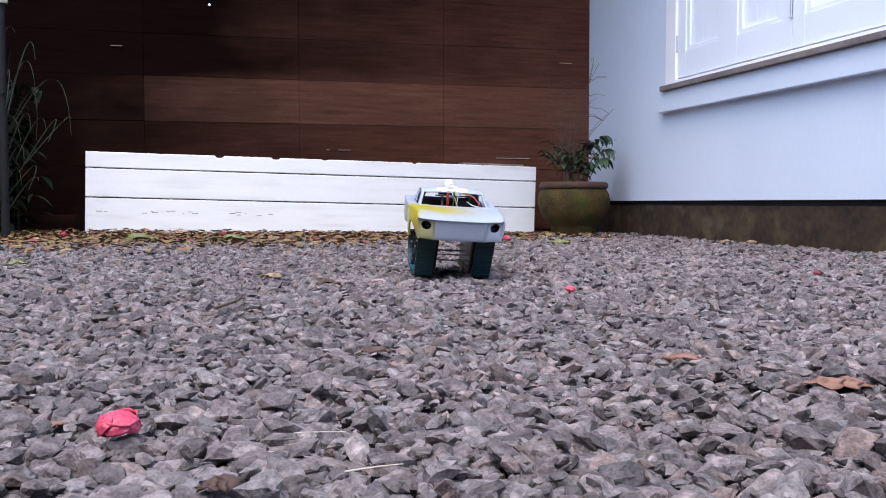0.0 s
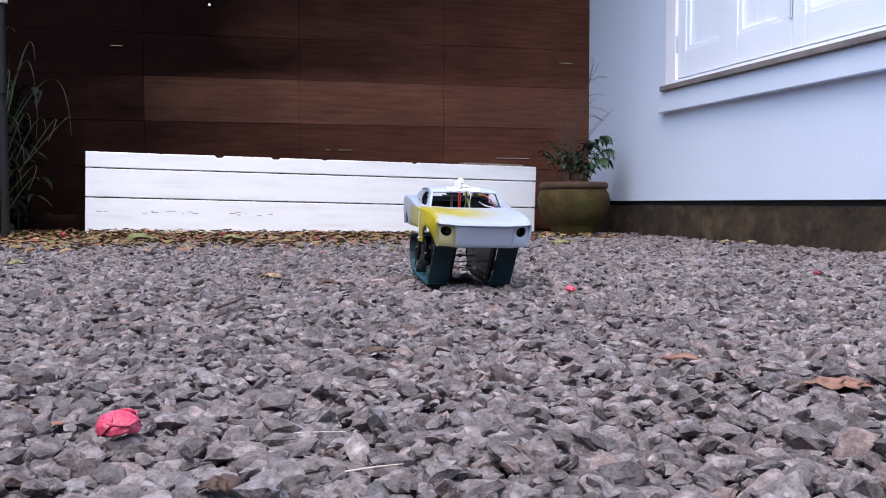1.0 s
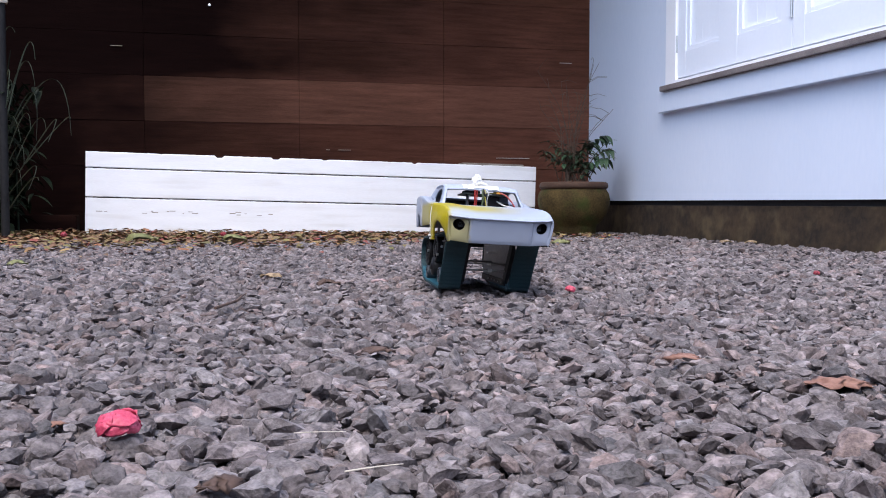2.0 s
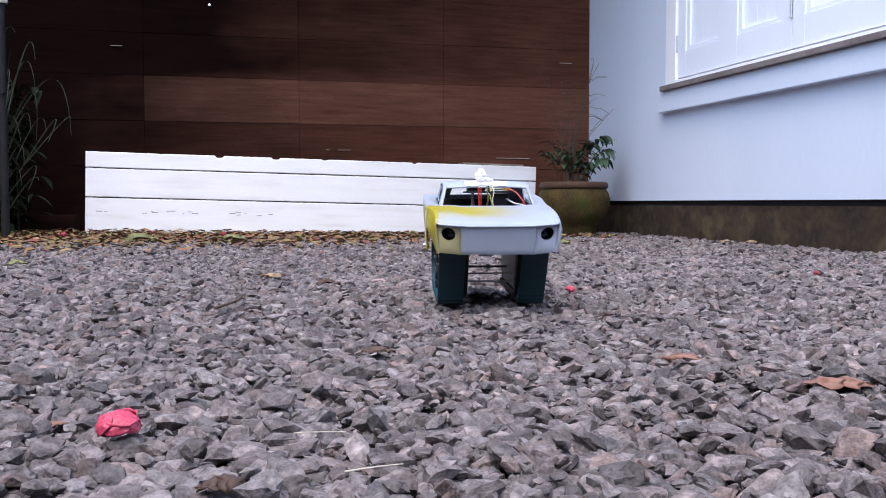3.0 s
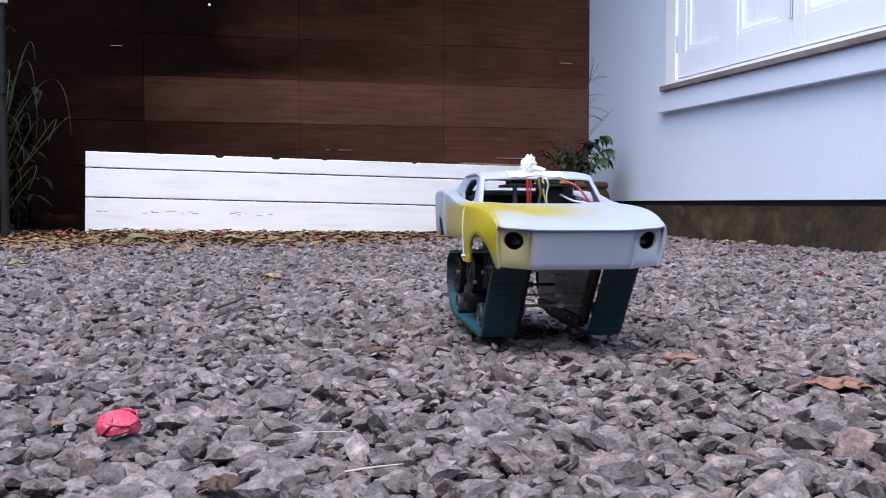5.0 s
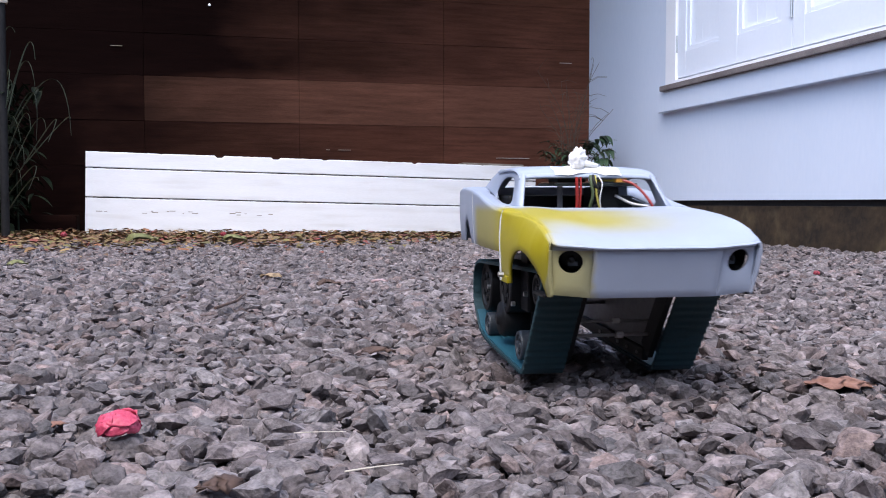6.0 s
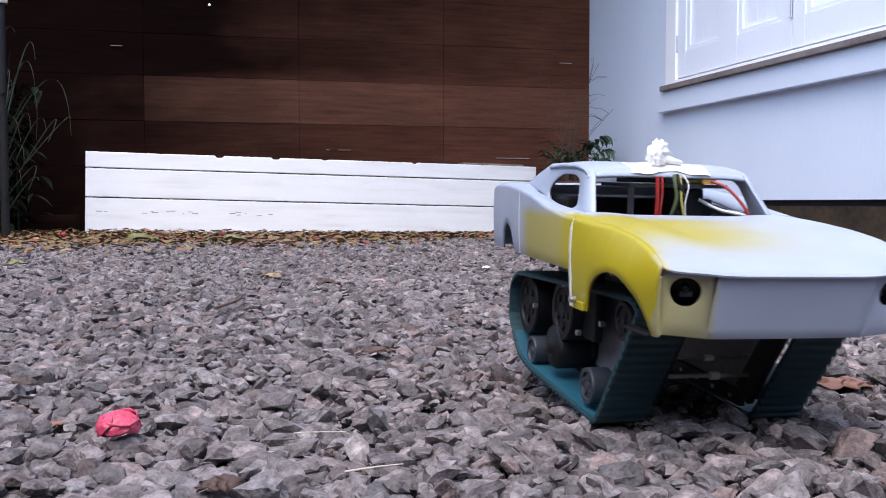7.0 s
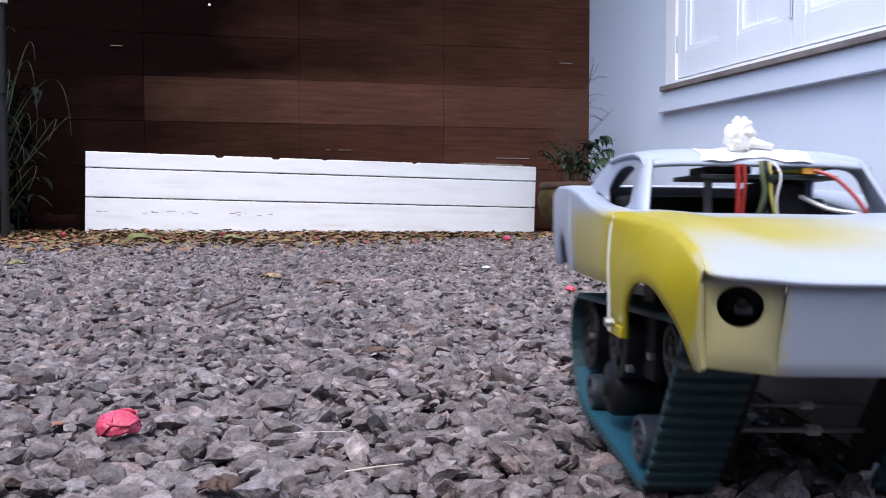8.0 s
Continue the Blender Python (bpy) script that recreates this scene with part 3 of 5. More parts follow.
def build_house():
    wall = tagged(empty("wall_house", F_HOUSE), "painted pale bluish-white house wall on a stained concrete plinth", "wall", kind="structure")
    L = 9.0
    # wall panels around the shuttered opening
    o0, o1, oz0, oz1 = 1.077, 2.947, 0.722, 2.05
    for u0, u1, z0, z1 in ((-0.25, o0, 0.174, 2.7), (o0, o1, 0.174, oz0), (o0, o1, oz1, 2.7), (o1, L, 0.174, 2.7)):
        part("wall_panel", hbox(u0, u1, -0.25, 0.0, z0, z1), M_HOUSE, wall)
    part("plinth", hbox(-0.25, L, -0.25, -0.012, -0.02, 0.150, 0.002), M_PLINTH, wall, "brown stained concrete plinth")
    # near-black strip fills the gap, its shade put into the colour
    part("drip_gap", hbox(-0.25, L, -0.25, -0.022, 0.150, 0.174), M_VOID, wall, "black strip for the shaded gap under the cladding")
    part("roof_edge", hbox(-0.3, L, -0.4, 0.22, 2.7, 2.86, 0.01), M_GLOSS, wall)

    win = tagged(empty("window_1", F_HOUSE), "white panelled shutters closed over a weathered sill", "window", kind="structure")
    part("apron", hbox(0.945, o1 + 0.08, 0.001, 0.040, 0.600, 0.698, 0.003), M_HOUSE, win, "pale board under the sill")
    part("sill", hbox(1.004, o1 + 0.05, -0.02, 0.060, 0.698, 0.722, 0.003), M_SILL, win, "weathered grey wooden sill")
    part("casing", hbox(1.006, o0 + 0.028, 0.001, 0.030, 0.722, 2.10, 0.003), M_TRIM, win)
    part("casing", hbox(o1 - 0.028, o1 + 0.045, 0.001, 0.030, 0.722, 2.10, 0.003), M_TRIM, win)
    part("casing", hbox(1.006, o1 + 0.045, 0.002, 0.034, 2.10, 2.18, 0.003), M_GLOSS, win)
    part("threshold", hbox(o0 + 0.028, o1 - 0.028, -0.03, 0.030, 0.7225, 0.7415, 0.003), M_TRIM, win, "white painted lower rail")
    w = (o1 - o0 - 0.056) / 2
    for i in range(2):
        x0 = o0 + 0.028 + i * w + 0.003
        x1 = x0 + w - 0.006
        z0, z1 = 0.750, 2.04
        leaf = part("shutter", hbox(x0, x0 + 0.072, -0.025, 0.018, z0, z1, 0.002), M_GLOSS, win, "white gloss panelled shutter leaf")
        mid = (x0 + x1) / 2
        part("stile", hbox(mid - 0.063, mid + 0.063, -0.025, 0.018, z0, z1, 0.002), M_GLOSS, leaf)
        part("stile", hbox(x1 - 0.072, x1, -0.025, 0.018, z0, z1, 0.002), M_GLOSS, leaf)
        for a, b in ((x0 + 0.072, mid - 0.063), (mid + 0.063, x1 - 0.072)):
            part("rail", hbox(a, b, -0.025, 0.0175, z0, z0 + 0.118, 0.002), M_GLOSS, leaf)
            part("rail", hbox(a, b, -0.025, 0.0175, z1 - 0.14, z1, 0.002), M_GLOSS, leaf)
            k = 5
            for j in range(k):
                part("panel_board", hbox(a + (b - a) * j / k + 0.0003, a + (b - a) * (j + 1) / k - 0.0003, -0.02, 0.002, z0 + 0.118, z1 - 0.14, 0.0008), M_GLOSS, leaf)
            bm = hbox(a, a + 0.030, 0.002, 0.013, z0 + 0.118, z1 - 0.14, 0.003)
            hbox(b - 0.030, b, 0.002, 0.013, z0 + 0.118, z1 - 0.14, 0.003, bm=bm)
            hbox(a + 0.030, b - 0.030, 0.002, 0.013, z0 + 0.118, z0 + 0.138, 0.003, bm=bm)
            part("moulding", bm, M_GLOSS, leaf)
        hx = x0 - 0.004 if i == 0 else x0 - 0.006
        for hz in (0.910, 1.75):
            part("hinge", tube([(-hx, 0.022, hz - 0.04), (-hx, 0.022, hz + 0.04)], 0.0055), M_METAL, leaf, "steel butt hinge")
    # low room behind the wall keeps the opening closed
    part("back_panel", hbox(o0, o1, -0.25, -0.2, oz0, oz1), M_VOID, win)


def build_planter():
    """White board-sided raised bed that leans a little down toward the pot."""
    base = F_FENCE @ Matrix.Translation((0.4716, 0.38, 0)) @ pose(0, 0, 0, 0, -1.38, 0)
    bed = tagged(empty("raised_bed", base), "long raised bed of white painted boards with worn edges", "planter")
    L = 2.276
    rows = [(-0.06, 0.1335, 0.000), (0.1385, 0.2750, 0.002), (0.2800, 0.3545, 0.004)]
    rng = random.Random(2)
    for z0, z1, dy in rows:
        bm = bmesh.new()
        n = 190
        top, bot = [], []
        for i in range(n + 1):
            x = L * i / n
            chip = 0.0
            if dy > 0.003:
                for cx, cw, cd in ((1.650, 0.016, 0.010), (1.378, 0.018, 0.008), (0.668, 0.012, 0.007), (1.13, 0.012, 0.004), (0.30, 0.01, 0.004), (1.93, 0.008, 0.004)):
                    if abs(x - cx) < cw:
                        chip = cd
            top.append((x, z1 - chip + rng.uniform(-0.0007, 0.0007)))
            bot.append((x, z0 + rng.uniform(-0.0006, 0.0006)))
        rows_p = [[(x, dy - 0.03, z) for x, z in bot], [(x, dy - 0.002, z) for x, z in bot], [(x, dy, z + 0.003) for x, z in bot],
                  [(x, dy, z - 0.003) for x, z in top], [(x, dy - 0.003, z) for x, z in top], [(x, dy - 0.03, z) for x, z in top]]
        grid(rows_p, bm)
        for k in (0, -1):
            bm.faces.new([bm.verts.new(r[k]) for r in rows_p])
        part("front_board", bm, M_WHITEWOOD, bed, "white painted board, chipped along its edge")
    for x0, x1, nm in ((0.0, 0.03, "end_board"), (L - 0.03, L, "end_board")):
        part(nm, box(x0 + 0.003, x1 - 0.003, -0.36, -0.031, -0.06, 0.34, 0.003), M_WHITEWOOD, bed)
    part("cap_batten", box(0.0, 0.35, -0.30, -0.20, 0.36, 0.375, 0.003), M_BARE, bed, "loose grey batten")
    part("soil", box(0.03, L - 0.03, -0.36, -0.031, -0.06, 0.30), M_SOIL, bed)
    # scuffs along the lowest board
    for i in range(16):
        x = L - 0.06 - rng.random() * 0.85
        z = 0.070 + rng.uniform(-0.008, 0.008)
        w = rng.uniform(0.006, 0.03)
        part("scuff", box(x, x + w, 0.0, 0.0006, z, z + rng.uniform(0.002, 0.004)), M_BARE, bed)


def leaf_sheet(bm, p, d, up, length, width, bend=0.3, seg=4):
    """A pointed, cupped leaf from p along d."""
    d, up = Vector(d).normalized(), Vector(up).normalized()
    s = d.cross(up)
    s = s.normalized() if s.length > 1e-6 else Vector((1, 0, 0))
    u = s.cross(d)
    rows = []
    for i in range(seg + 1):
        t = i / seg
        w = width * math.sin(math.pi * (0.08 + 0.92 * t) ** 0.8) * 0.5 + 0.0004
        c = Vector(p) + d * (length * t) - u * (bend * length * t * t)
        rows.append([c - s * w + u * w * 0.3, c, c + s * w + u * w * 0.3])
    grid(rows, bm)


def build_pot():
    at = Vector((0.687, 5.06, -0.012))
    pot = tagged(empty("plant_pot", Matrix.Translation(at)), "round mossy brown terracotta plant pot on gravel", "plant pot")
    prof = [(0, 0), (0.112, 0), (0.116, 0.010), (0.118, 0.045), (0.128, 0.062), (0.152, 0.082), (0.174, 0.120), (0.187, 0.165), (0.189, 0.195), (0.183, 0.222), (0.172, 0.240), (0.168, 0.250)]
    part("bowl", lathe(prof, 48), M_POT, pot, smooth=True)
    rim = [(0.167, 0.246), (0.176, 0.250), (0.180, 0.262), (0.177, 0.276), (0.168, 0.283), (0.159, 0.278), (0.155, 0.25), (0.155, 0.235)]
    part("rim", lathe(rim, 48), M_RIM, pot, "orange-brown terracotta rim", smooth=True)
    part("soil", lathe([(0, 0.25), (0.1, 0.248), (0.1555, 0.242)], 32), M_SOIL, pot)
    random.seed(11)
    shrub = tagged(empty("potted_shrub", Matrix.Translation(at + Vector((0, 0, 0.245)))), "leafy green shrub with bare dry twigs growing in a pot", "shrub")
    tips = []
    for i in range(26):
        a = random.uniform(0, 2 * math.pi)
        r = random.uniform(0.05, 0.22)
        h = random.uniform(0.12, 0.27)
        p0 = Vector((random.uniform(-0.07, 0.07), random.uniform(-0.07, 0.07), 0))
        p3 = Vector((r * math.cos(a), r * math.sin(a), h))
        pts = [p0.lerp(p3, t) + Vector((0, 0, 0.05 * math.sin(math.pi * t))) for t in (0, 0.25, 0.5, 0.75, 1)]
        part("stem", tube(pts, 0.003, 0.0012, 5), M_TWIG, shrub)
        tips.append(pts)
    bm = bmesh.new()
    for pts in tips:
        for k in range(10):
            t = random.uniform(0.3, 1.0) * 4
            i = min(3, int(t))
            p = pts[i].lerp(pts[i + 1], t - i)
            a = random.uniform(0, 2 * math.pi)
            leaf_sheet(bm, p, (math.cos(a), math.sin(a), random.uniform(-0.5, 0.5)), (0, 0, 1), random.uniform(0.03, 0.06), random.uniform(0.012, 0.024), 0.35)
    # arching fronds toward the house
    for a, h, r in ((0.15, 0.27, 0.20), (-0.2, 0.20, 0.21), (0.5, 0.24, 0.14), (-0.5, 0.15, 0.20)):
        pts = [Vector((r * t * math.cos(a), r * t * math.sin(a), h * math.sin(t * 1.9) / 0.95)) for t in [k / 8 for k in range(9)]]
        for i in range(2, 8):
            d = pts[i + 1] - pts[i]
            s = Vector((-d.y, d.x, 0)).normalized()
            for sg in (1, -1):
                leaf_sheet(bm, pts[i], d * 0.6 + s * sg * d.length * 1.4 + Vector((0, 0, -0.012)), (0, 0, 1), 0.078, 0.027, 0.4)
    tagged(part("foliage", bm, M_LEAF, shrub), kind="stuff")
    for i in range(17):
        a = random.uniform(0, 2 * math.pi) if i < 11 else random.uniform(-0.5, 0.3)
        lean = random.uniform(0.03, 0.24) if i < 11 else random.uniform(0.10, 0.26)
        h = random.uniform(0.35, 0.68)
        base = Vector((random.uniform(-0.05, 0.03), random.uniform(-0.05, 0.05), 0))
        pts = [base + Vector((lean * t * t * math.cos(a) + 0.008 * math.sin(9 * t + i), lean * t * t * math.sin(a), h * t)) for t in [k / 7 for k in range(8)]]
        bm = tube(pts, 0.0026 if i else 0.006, 0.0008, 5)
        for k in range(4):
            q = pts[random.randint(3, 7)]
            b = random.uniform(0, 2 * math.pi)
            e = q + Vector((0.09 * math.cos(b), 0.09 * math.sin(b), random.uniform(-0.01, 0.07)))
            tube([q, q.lerp(e, 0.5) + Vector((0, 0, 0.012)), e], 0.0011, 0.0005, 4, bm)
        part("dry_twig", bm, M_TWIG, shrub, "bare brown dry twig")


def build_left_corner():
    random.seed(21)
    plant = tagged(empty("strappy_plant", pose(-1.88, 4.36, 0.0)), "arching strap-leaved plant against the dark fence", "plant")
    # long thin blades that rise out of the clump and bow over
    for x, z, bx, bz, tx, tz in ((-0.13, 0.62, -0.02, 0.98, -0.05, 0.58), (-0.10, 0.60, 0.02, 1.02, 0.065, 0.68), (-0.08, 0.50, 0.20, 1.02, 0.235, 0.46), (-0.12, 0.42, 0.08, 0.96, 0.06, 0.44),
                                 (-0.06, 0.36, 0.09, 0.72, 0.115, 0.48), (-0.05, 0.30, 0.24, 0.76, 0.14, 0.43), (-0.15, 0.36, -0.06, 0.78, 0.00, 0.43), (-0.10, 0.20, 0.11, 0.52, 0.022, 0.22),
                                 (-0.13, 0.30, 0.04, 0.78, 0.055, 0.48), (-0.16, 0.66, -0.10, 1.12, -0.03, 0.92), (-0.10, 0.55, 0.03, 1.12, 0.06, 0.80), (-0.14, 0.24, 0.02, 0.62, 0.03, 0.33),
                                 (-0.15, 0.15, -0.02, 0.50, 0.00, 0.24), (-0.02, 0.34, 0.20, 0.66, 0.21, 0.54), (-0.12, 0.10, 0.06, 0.40, 0.09, 0.26), (-0.16, 0.40, -0.04, 0.90, -0.02, 0.66)):
        deep = random.uniform(-0.05, 0.03)
        wide = random.uniform(0.004, 0.0085)
        bz -= 0.07
        rows = []
        for i in range(15):
            t = i / 14
            p0, p1, p2 = Vector((x, 0.02, z)), Vector((bx, deep - 0.02, bz)), Vector((tx, deep - 0.06, tz))
            c = p0.lerp(p1, t).lerp(p1.lerp(p2, t), t)
            w = wide * (1 - t) ** 0.55 * 0.5 + 0.0006
            rows.append([c + Vector((-w, 0.004, 0.0)), c + Vector((0, -0.001, 0.002)), c + Vector((w, 0.003, 0))])
        part("blade", grid(rows), M_BLADE, plant)
    bm = bmesh.new()
    for i in range(360):
        a = random.uniform(0, 2 * math.pi)
        r = min(0.16, abs(random.gauss(0, 0.08)))
        z = random.uniform(0.06, 0.72)
        d = random.uniform(0, 2 * math.pi)
        leaf_sheet(bm, (r * math.cos(a) - 0.15, r * math.sin(a) + 0.14, z), (math.cos(d), math.sin(d), random.uniform(-0.8, 0.3)), (0, 0, 1),
                   random.uniform(0.05, 0.11), random.uniform(0.02, 0.04), 0.4)
    tagged(part("undergrowth", bm, M_DARKLEAF, plant), kind="stuff")
    for i in range(5):
        x, y = random.uniform(-0.2, -0.05), random.uniform(-0.02, 0.2)
        tube([(x, y, -0.01), (x + random.uniform(-0.05, 0.05), y, 0.4), (x + random.uniform(-0.1, 0.1), y, 0.85)], 0.006, 0.002, 6, (bm := bmesh.new()))
        part("stem", bm, M_DARKLEAF, plant)

    post = tagged(empty("garden_post", pose(-1.958, 4.30, 0)), "slim dark garden post with a pale cap", "post")
    part("shaft", lathe([(0, -0.02), (0.018, -0.02), (0.018, 1.045), (0, 1.045)], 20), M_POST, post)
    part("cap", lathe([(0, 1.045), (0.027, 1.045), (0.029, 1.055), (0.027, 1.066), (0, 1.070)], 24), M_STRAW, post, "pale cap")

    # lies in the darkest, shade-painted stretch of the fence colour
    tagged(part("timber_edging", box(2.78, 4.9, 0.30, 0.42, -0.02, 0.105, 0.006), M_FENCE, None, m=F_FENCE.copy()),
                  "low weathered timber edging beside the raised bed", "edging")


def build_tree():
    """An unseen broad tree added behind the fence; its crown shades the yard's end."""
    random.seed(41)
    tree = tagged(empty("unseen_shade_tree", pose(-1.5, 6.6, -0.012)), "unseen broad leafy tree added behind the fence to shade the yard's end", "tree")
    bm = bmesh.new()
    tube([(0, 0, 0), (0.03, 0.0, 0.9), (-0.02, -0.03, 1.8), (0.05, 0, 2.6)], 0.13, 0.08, 12, bm)
    part("trunk", bm, M_TWIG, tree)
    bm = bmesh.new()
    clumps = []
    for i in range(84):
        c = Vector((random.uniform(-2.4, 2.9), random.uniform(-2.5, 1.2), random.uniform(2.35, 3.7)))
        # extra low clumps added to shade the corner by the house
        if i >= 64:
            c = Vector((random.uniform(1.0, 2.7), random.uniform(-2.6, -0.9), random.uniform(2.0, 2.9)))
        clumps.append(c)
        mid = Vector((c.x * 0.4, c.y * 0.4, 2.4 + 0.3 * random.random()))
        tube([(0.02, 0, 2.0), mid, c], 0.035, 0.008, 6, bm)
    part("limb", bm, M_TWIG, tree)
    bm = bmesh.new()
    for c in clumps:
        for k in range(75):
            v = Vector((random.gauss(0, 0.27), random.gauss(0, 0.27), random.gauss(0, 0.15)))
            a = random.uniform(0, 2 * math.pi)
            leaf_sheet(bm, c + v, (math.cos(a), math.sin(a), random.uniform(-0.6, 0.4)), (0, 0, 1), random.uniform(0.09, 0.17), random.uniform(0.05, 0.09), 0.3, 2)
    part("crown", bm, M_LEAF, tree)


def fallen_leaf(name, x, y, z, size, mat, label, spin, cat="leaf", lift=0.26, ragged=0.35, seed=1):
    rnd = random.Random(seed)
    bm = bmesh.new()
    n, m = 12, 6
    rows = []
    for i in range(n + 1):
        t = i / n
        w = size * 0.34 * math.sin(math.pi * min(1, 0.04 + 0.96 * t)) ** 0.7 * (1 + rnd.uniform(-ragged, ragged)) + 0.0005
        skew = rnd.uniform(-0.12, 0.12) * size
        row = []
        for j in range(m + 1):
            s = j / m * 2 - 1
            zz = lift * size * (0.75 * math.sin(math.pi * t) * (1 - 0.8 * s * s) + 0.18 * math.sin(5.1 * t + 2.3 * s + seed) + 0.10 * math.sin(11 * t + 4 * s + seed))
            row.append((size * (t - 0.5) + 0.05 * size * math.sin(7 * s + seed), s * w + skew, zz))
        rows.append(row)
    grid(rows, bm)
    ob = part(name, bm, mat, None, smooth=True, m=pose(x, y, z, 0, 0, spin))
    sm = ob.modifiers.new("thickness", 'SOLIDIFY')
    sm.thickness = 0.0007
    return tagged(ob, label, cat, "fallen leaves")


def blossom(x, y, z, size, mat, label, seed, spin=0):
    """A crumpled fallen flower of several overlapping cupped petals."""
    rnd = random.Random(seed)
    thing = tagged(empty("fallen_blossom", pose(x, y, z, rnd.uniform(-15, 15), rnd.uniform(-15, 15), spin)), label, "flower", "fallen blossoms")
    for k in range(7):
        # each petal is a crumpled patch of a ball, its lip turned out or tucked in
        az, lift = 1.30 * k - 2.0 + rnd.uniform(-0.2, 0.2), rnd.uniform(0.20, 0.55) if k < 5 else rnd.uniform(0.8, 1.1)
        radius = size * (0.40 + 0.030 * (k % 3) + rnd.uniform(-0.03, 0.03))
        mid = Vector((math.cos(az) * math.cos(lift), math.sin(az) * math.cos(lift), math.sin(lift)))
        side_v = Vector((-math.sin(az), math.cos(az), 0))
        up_v = mid.cross(side_v)
        flare = rnd.uniform(0.0, 0.25)
        rows = []
        for i in range(11):
            t = i / 10
            el = lerp(-0.95, 0.80, t)
            w = 1.30 * math.sin(math.pi * (0.10 + 0.74 * t)) ** 0.7
            row = []
            for j in range(11):
                q = j / 10 * 2 - 1
                d = (mid + up_v * math.tan(el * 0.85) + side_v * (q * w)).normalized()
                r = radius * (1 + flare * t ** 3 + 0.14 * noise.noise(d * 2.6 + Vector((k, seed, 0))) + 0.11 * noise.noise(d * 6.0 + Vector((seed, k, 3))) + 0.05 * q)
                row.append((r * d.x, r * d.y, r * 0.78 * d.z + radius * 0.42))
            rows.append(row)
        ob = part("petal", grid(rows), mat, thing, smooth=True)
        sm = ob.modifiers.new("thickness", 'SOLIDIFY')
        sm.thickness = 0.0006
    return thing


def build_ground_clutter():
    blossom(-0.2235, 0.655, 0.001, 0.0335, M_PETAL, "crumpled crimson blossom fallen on the gravel", 3, 30)
    blossom(0.229, 1.73, 0.002, 0.020, M_PETALPINK, "small faded pink blossom fallen on the gravel", 5)
    blossom(0.845, 2.17, 0.000, 0.016, M_DARKPETAL, "small dark red blossom lying near the house", 6)
    blossom(0.270, 4.10, 0.002, 0.038, M_PETAL, "red blossom fallen near the planter", 8)
    blossom(-0.95, 4.15, 0.02, 0.030, M_DARKPETAL, "red blossom among dead leaves", 9)
    blossom(-1.60, 4.05, 0.02, 0.030, M_DARKPETAL, "red blossom among dead leaves", 10)
    fallen_leaf("fallen_leaf", 0.247, 0.985, 0.002, 0.038, M_BROWNLEAF, "curled orange-brown dry leaf on gravel", 12, seed=2, lift=0.18)
    fallen_leaf("fallen_leaf", 0.350, 0.845, 0.002, 0.056, M_BROWNLEAF, "large ragged orange-brown dry leaf on gravel", -14, seed=4, ragged=0.55, lift=0.13)
    fallen_leaf("fallen_leaf", -0.070, 1.045, 0.001, 0.038, M_DARKDRY, "curled dark brown dry leaf on gravel", -10, lift=0.16, seed=5)
    fallen_leaf("fallen_leaf", -0.222, 1.86, 0.006, 0.045, M_DARKDRY, "dark rotted leaf on gravel", 5, seed=7)
    fallen_leaf("fallen_leaf", -0.125, 1.90, 0.006, 0.034, M_PINKLEAF, "pale pinkish dry leaf on gravel", 20, seed=8)
    fallen_leaf("fallen_leaf", -0.37, 2.06, 0.004, 0.045, M_TANLEAF, "pale tan dry leaf on gravel", 0, seed=9)
    fallen_leaf("fallen_leaf", -0.128, 0.548, -0.001, 0.028, M_DARKDRY, "dark brown dry leaf on gravel", 25, seed=10)
    fallen_leaf("fallen_leaf", 0.466, 3.80, 0.004, 0.075, M_GREENLEAF, "fallen yellow-green leaf near the pot", 8, seed=11)
    fallen_leaf("fallen_leaf", -1.11, 2.50, 0.004, 0.05, M_GREENLEAF, "fallen pale green leaf on gravel", 8, seed=12)
    fallen_leaf("fallen_leaf", -1.24, 3.95, 0.012, 0.13, M_GREENLEAF, "large yellow-green fallen leaf in front of the planter", 3, seed=13)
    fallen_leaf("fallen_leaf", -0.88, 4.05, 0.012, 0.10, M_GREENLEAF, "yellow-green fallen leaf in front of the planter", -6, seed=14)
    fallen_leaf("fallen_leaf", 1.147, 3.89, 0.004, 0.055, M_TANLEAF, "yellowish fallen leaf by the plinth", 40, seed=15)
    fallen_leaf("fallen_leaf", 1.235, 3.85, 0.004, 0.05, M_TANLEAF, "yellowish fallen leaf by the plinth", 10, seed=16)
    fallen_leaf("fallen_leaf", 0.107, 2.36, 0.003, 0.021, M_TAPE, "small white scrap on gravel", 30, "scrap", seed=17)
    fallen_leaf("fallen_leaf", -0.46, 0.83, 0.002, 0.034, M_DARKDRY, "dark curled dry leaf on gravel", 70, seed=18)
    fallen_leaf("fallen_leaf", -0.285, 0.705, -0.002, 0.016, M_BROWNLEAF, "small orange-brown dry leaf on gravel", 10, seed=19)
    tagged(part("twig", tube([(-0.345, 1.45, 0.003), (-0.33, 1.53, 0.006), (-0.335, 1.60, 0.008), (-0.345, 1.68, 0.004)], 0.0026, 0.0012, 7), M_DARKDRY), "short dark brown twig on gravel", "twig")
    for x0, y0, x1, y1, thick in ((-0.0553, 0.534, -0.023, 0.550, 0.0006), (-0.098, 0.625, -0.064, 0.628, 0.0004)):
        pts = [(lerp(x0, x1, t), lerp(y0, y1, t), 0.0112 + 0.0004 * math.sin(3 * t)) for t in [k / 8 for k in range(9)]]
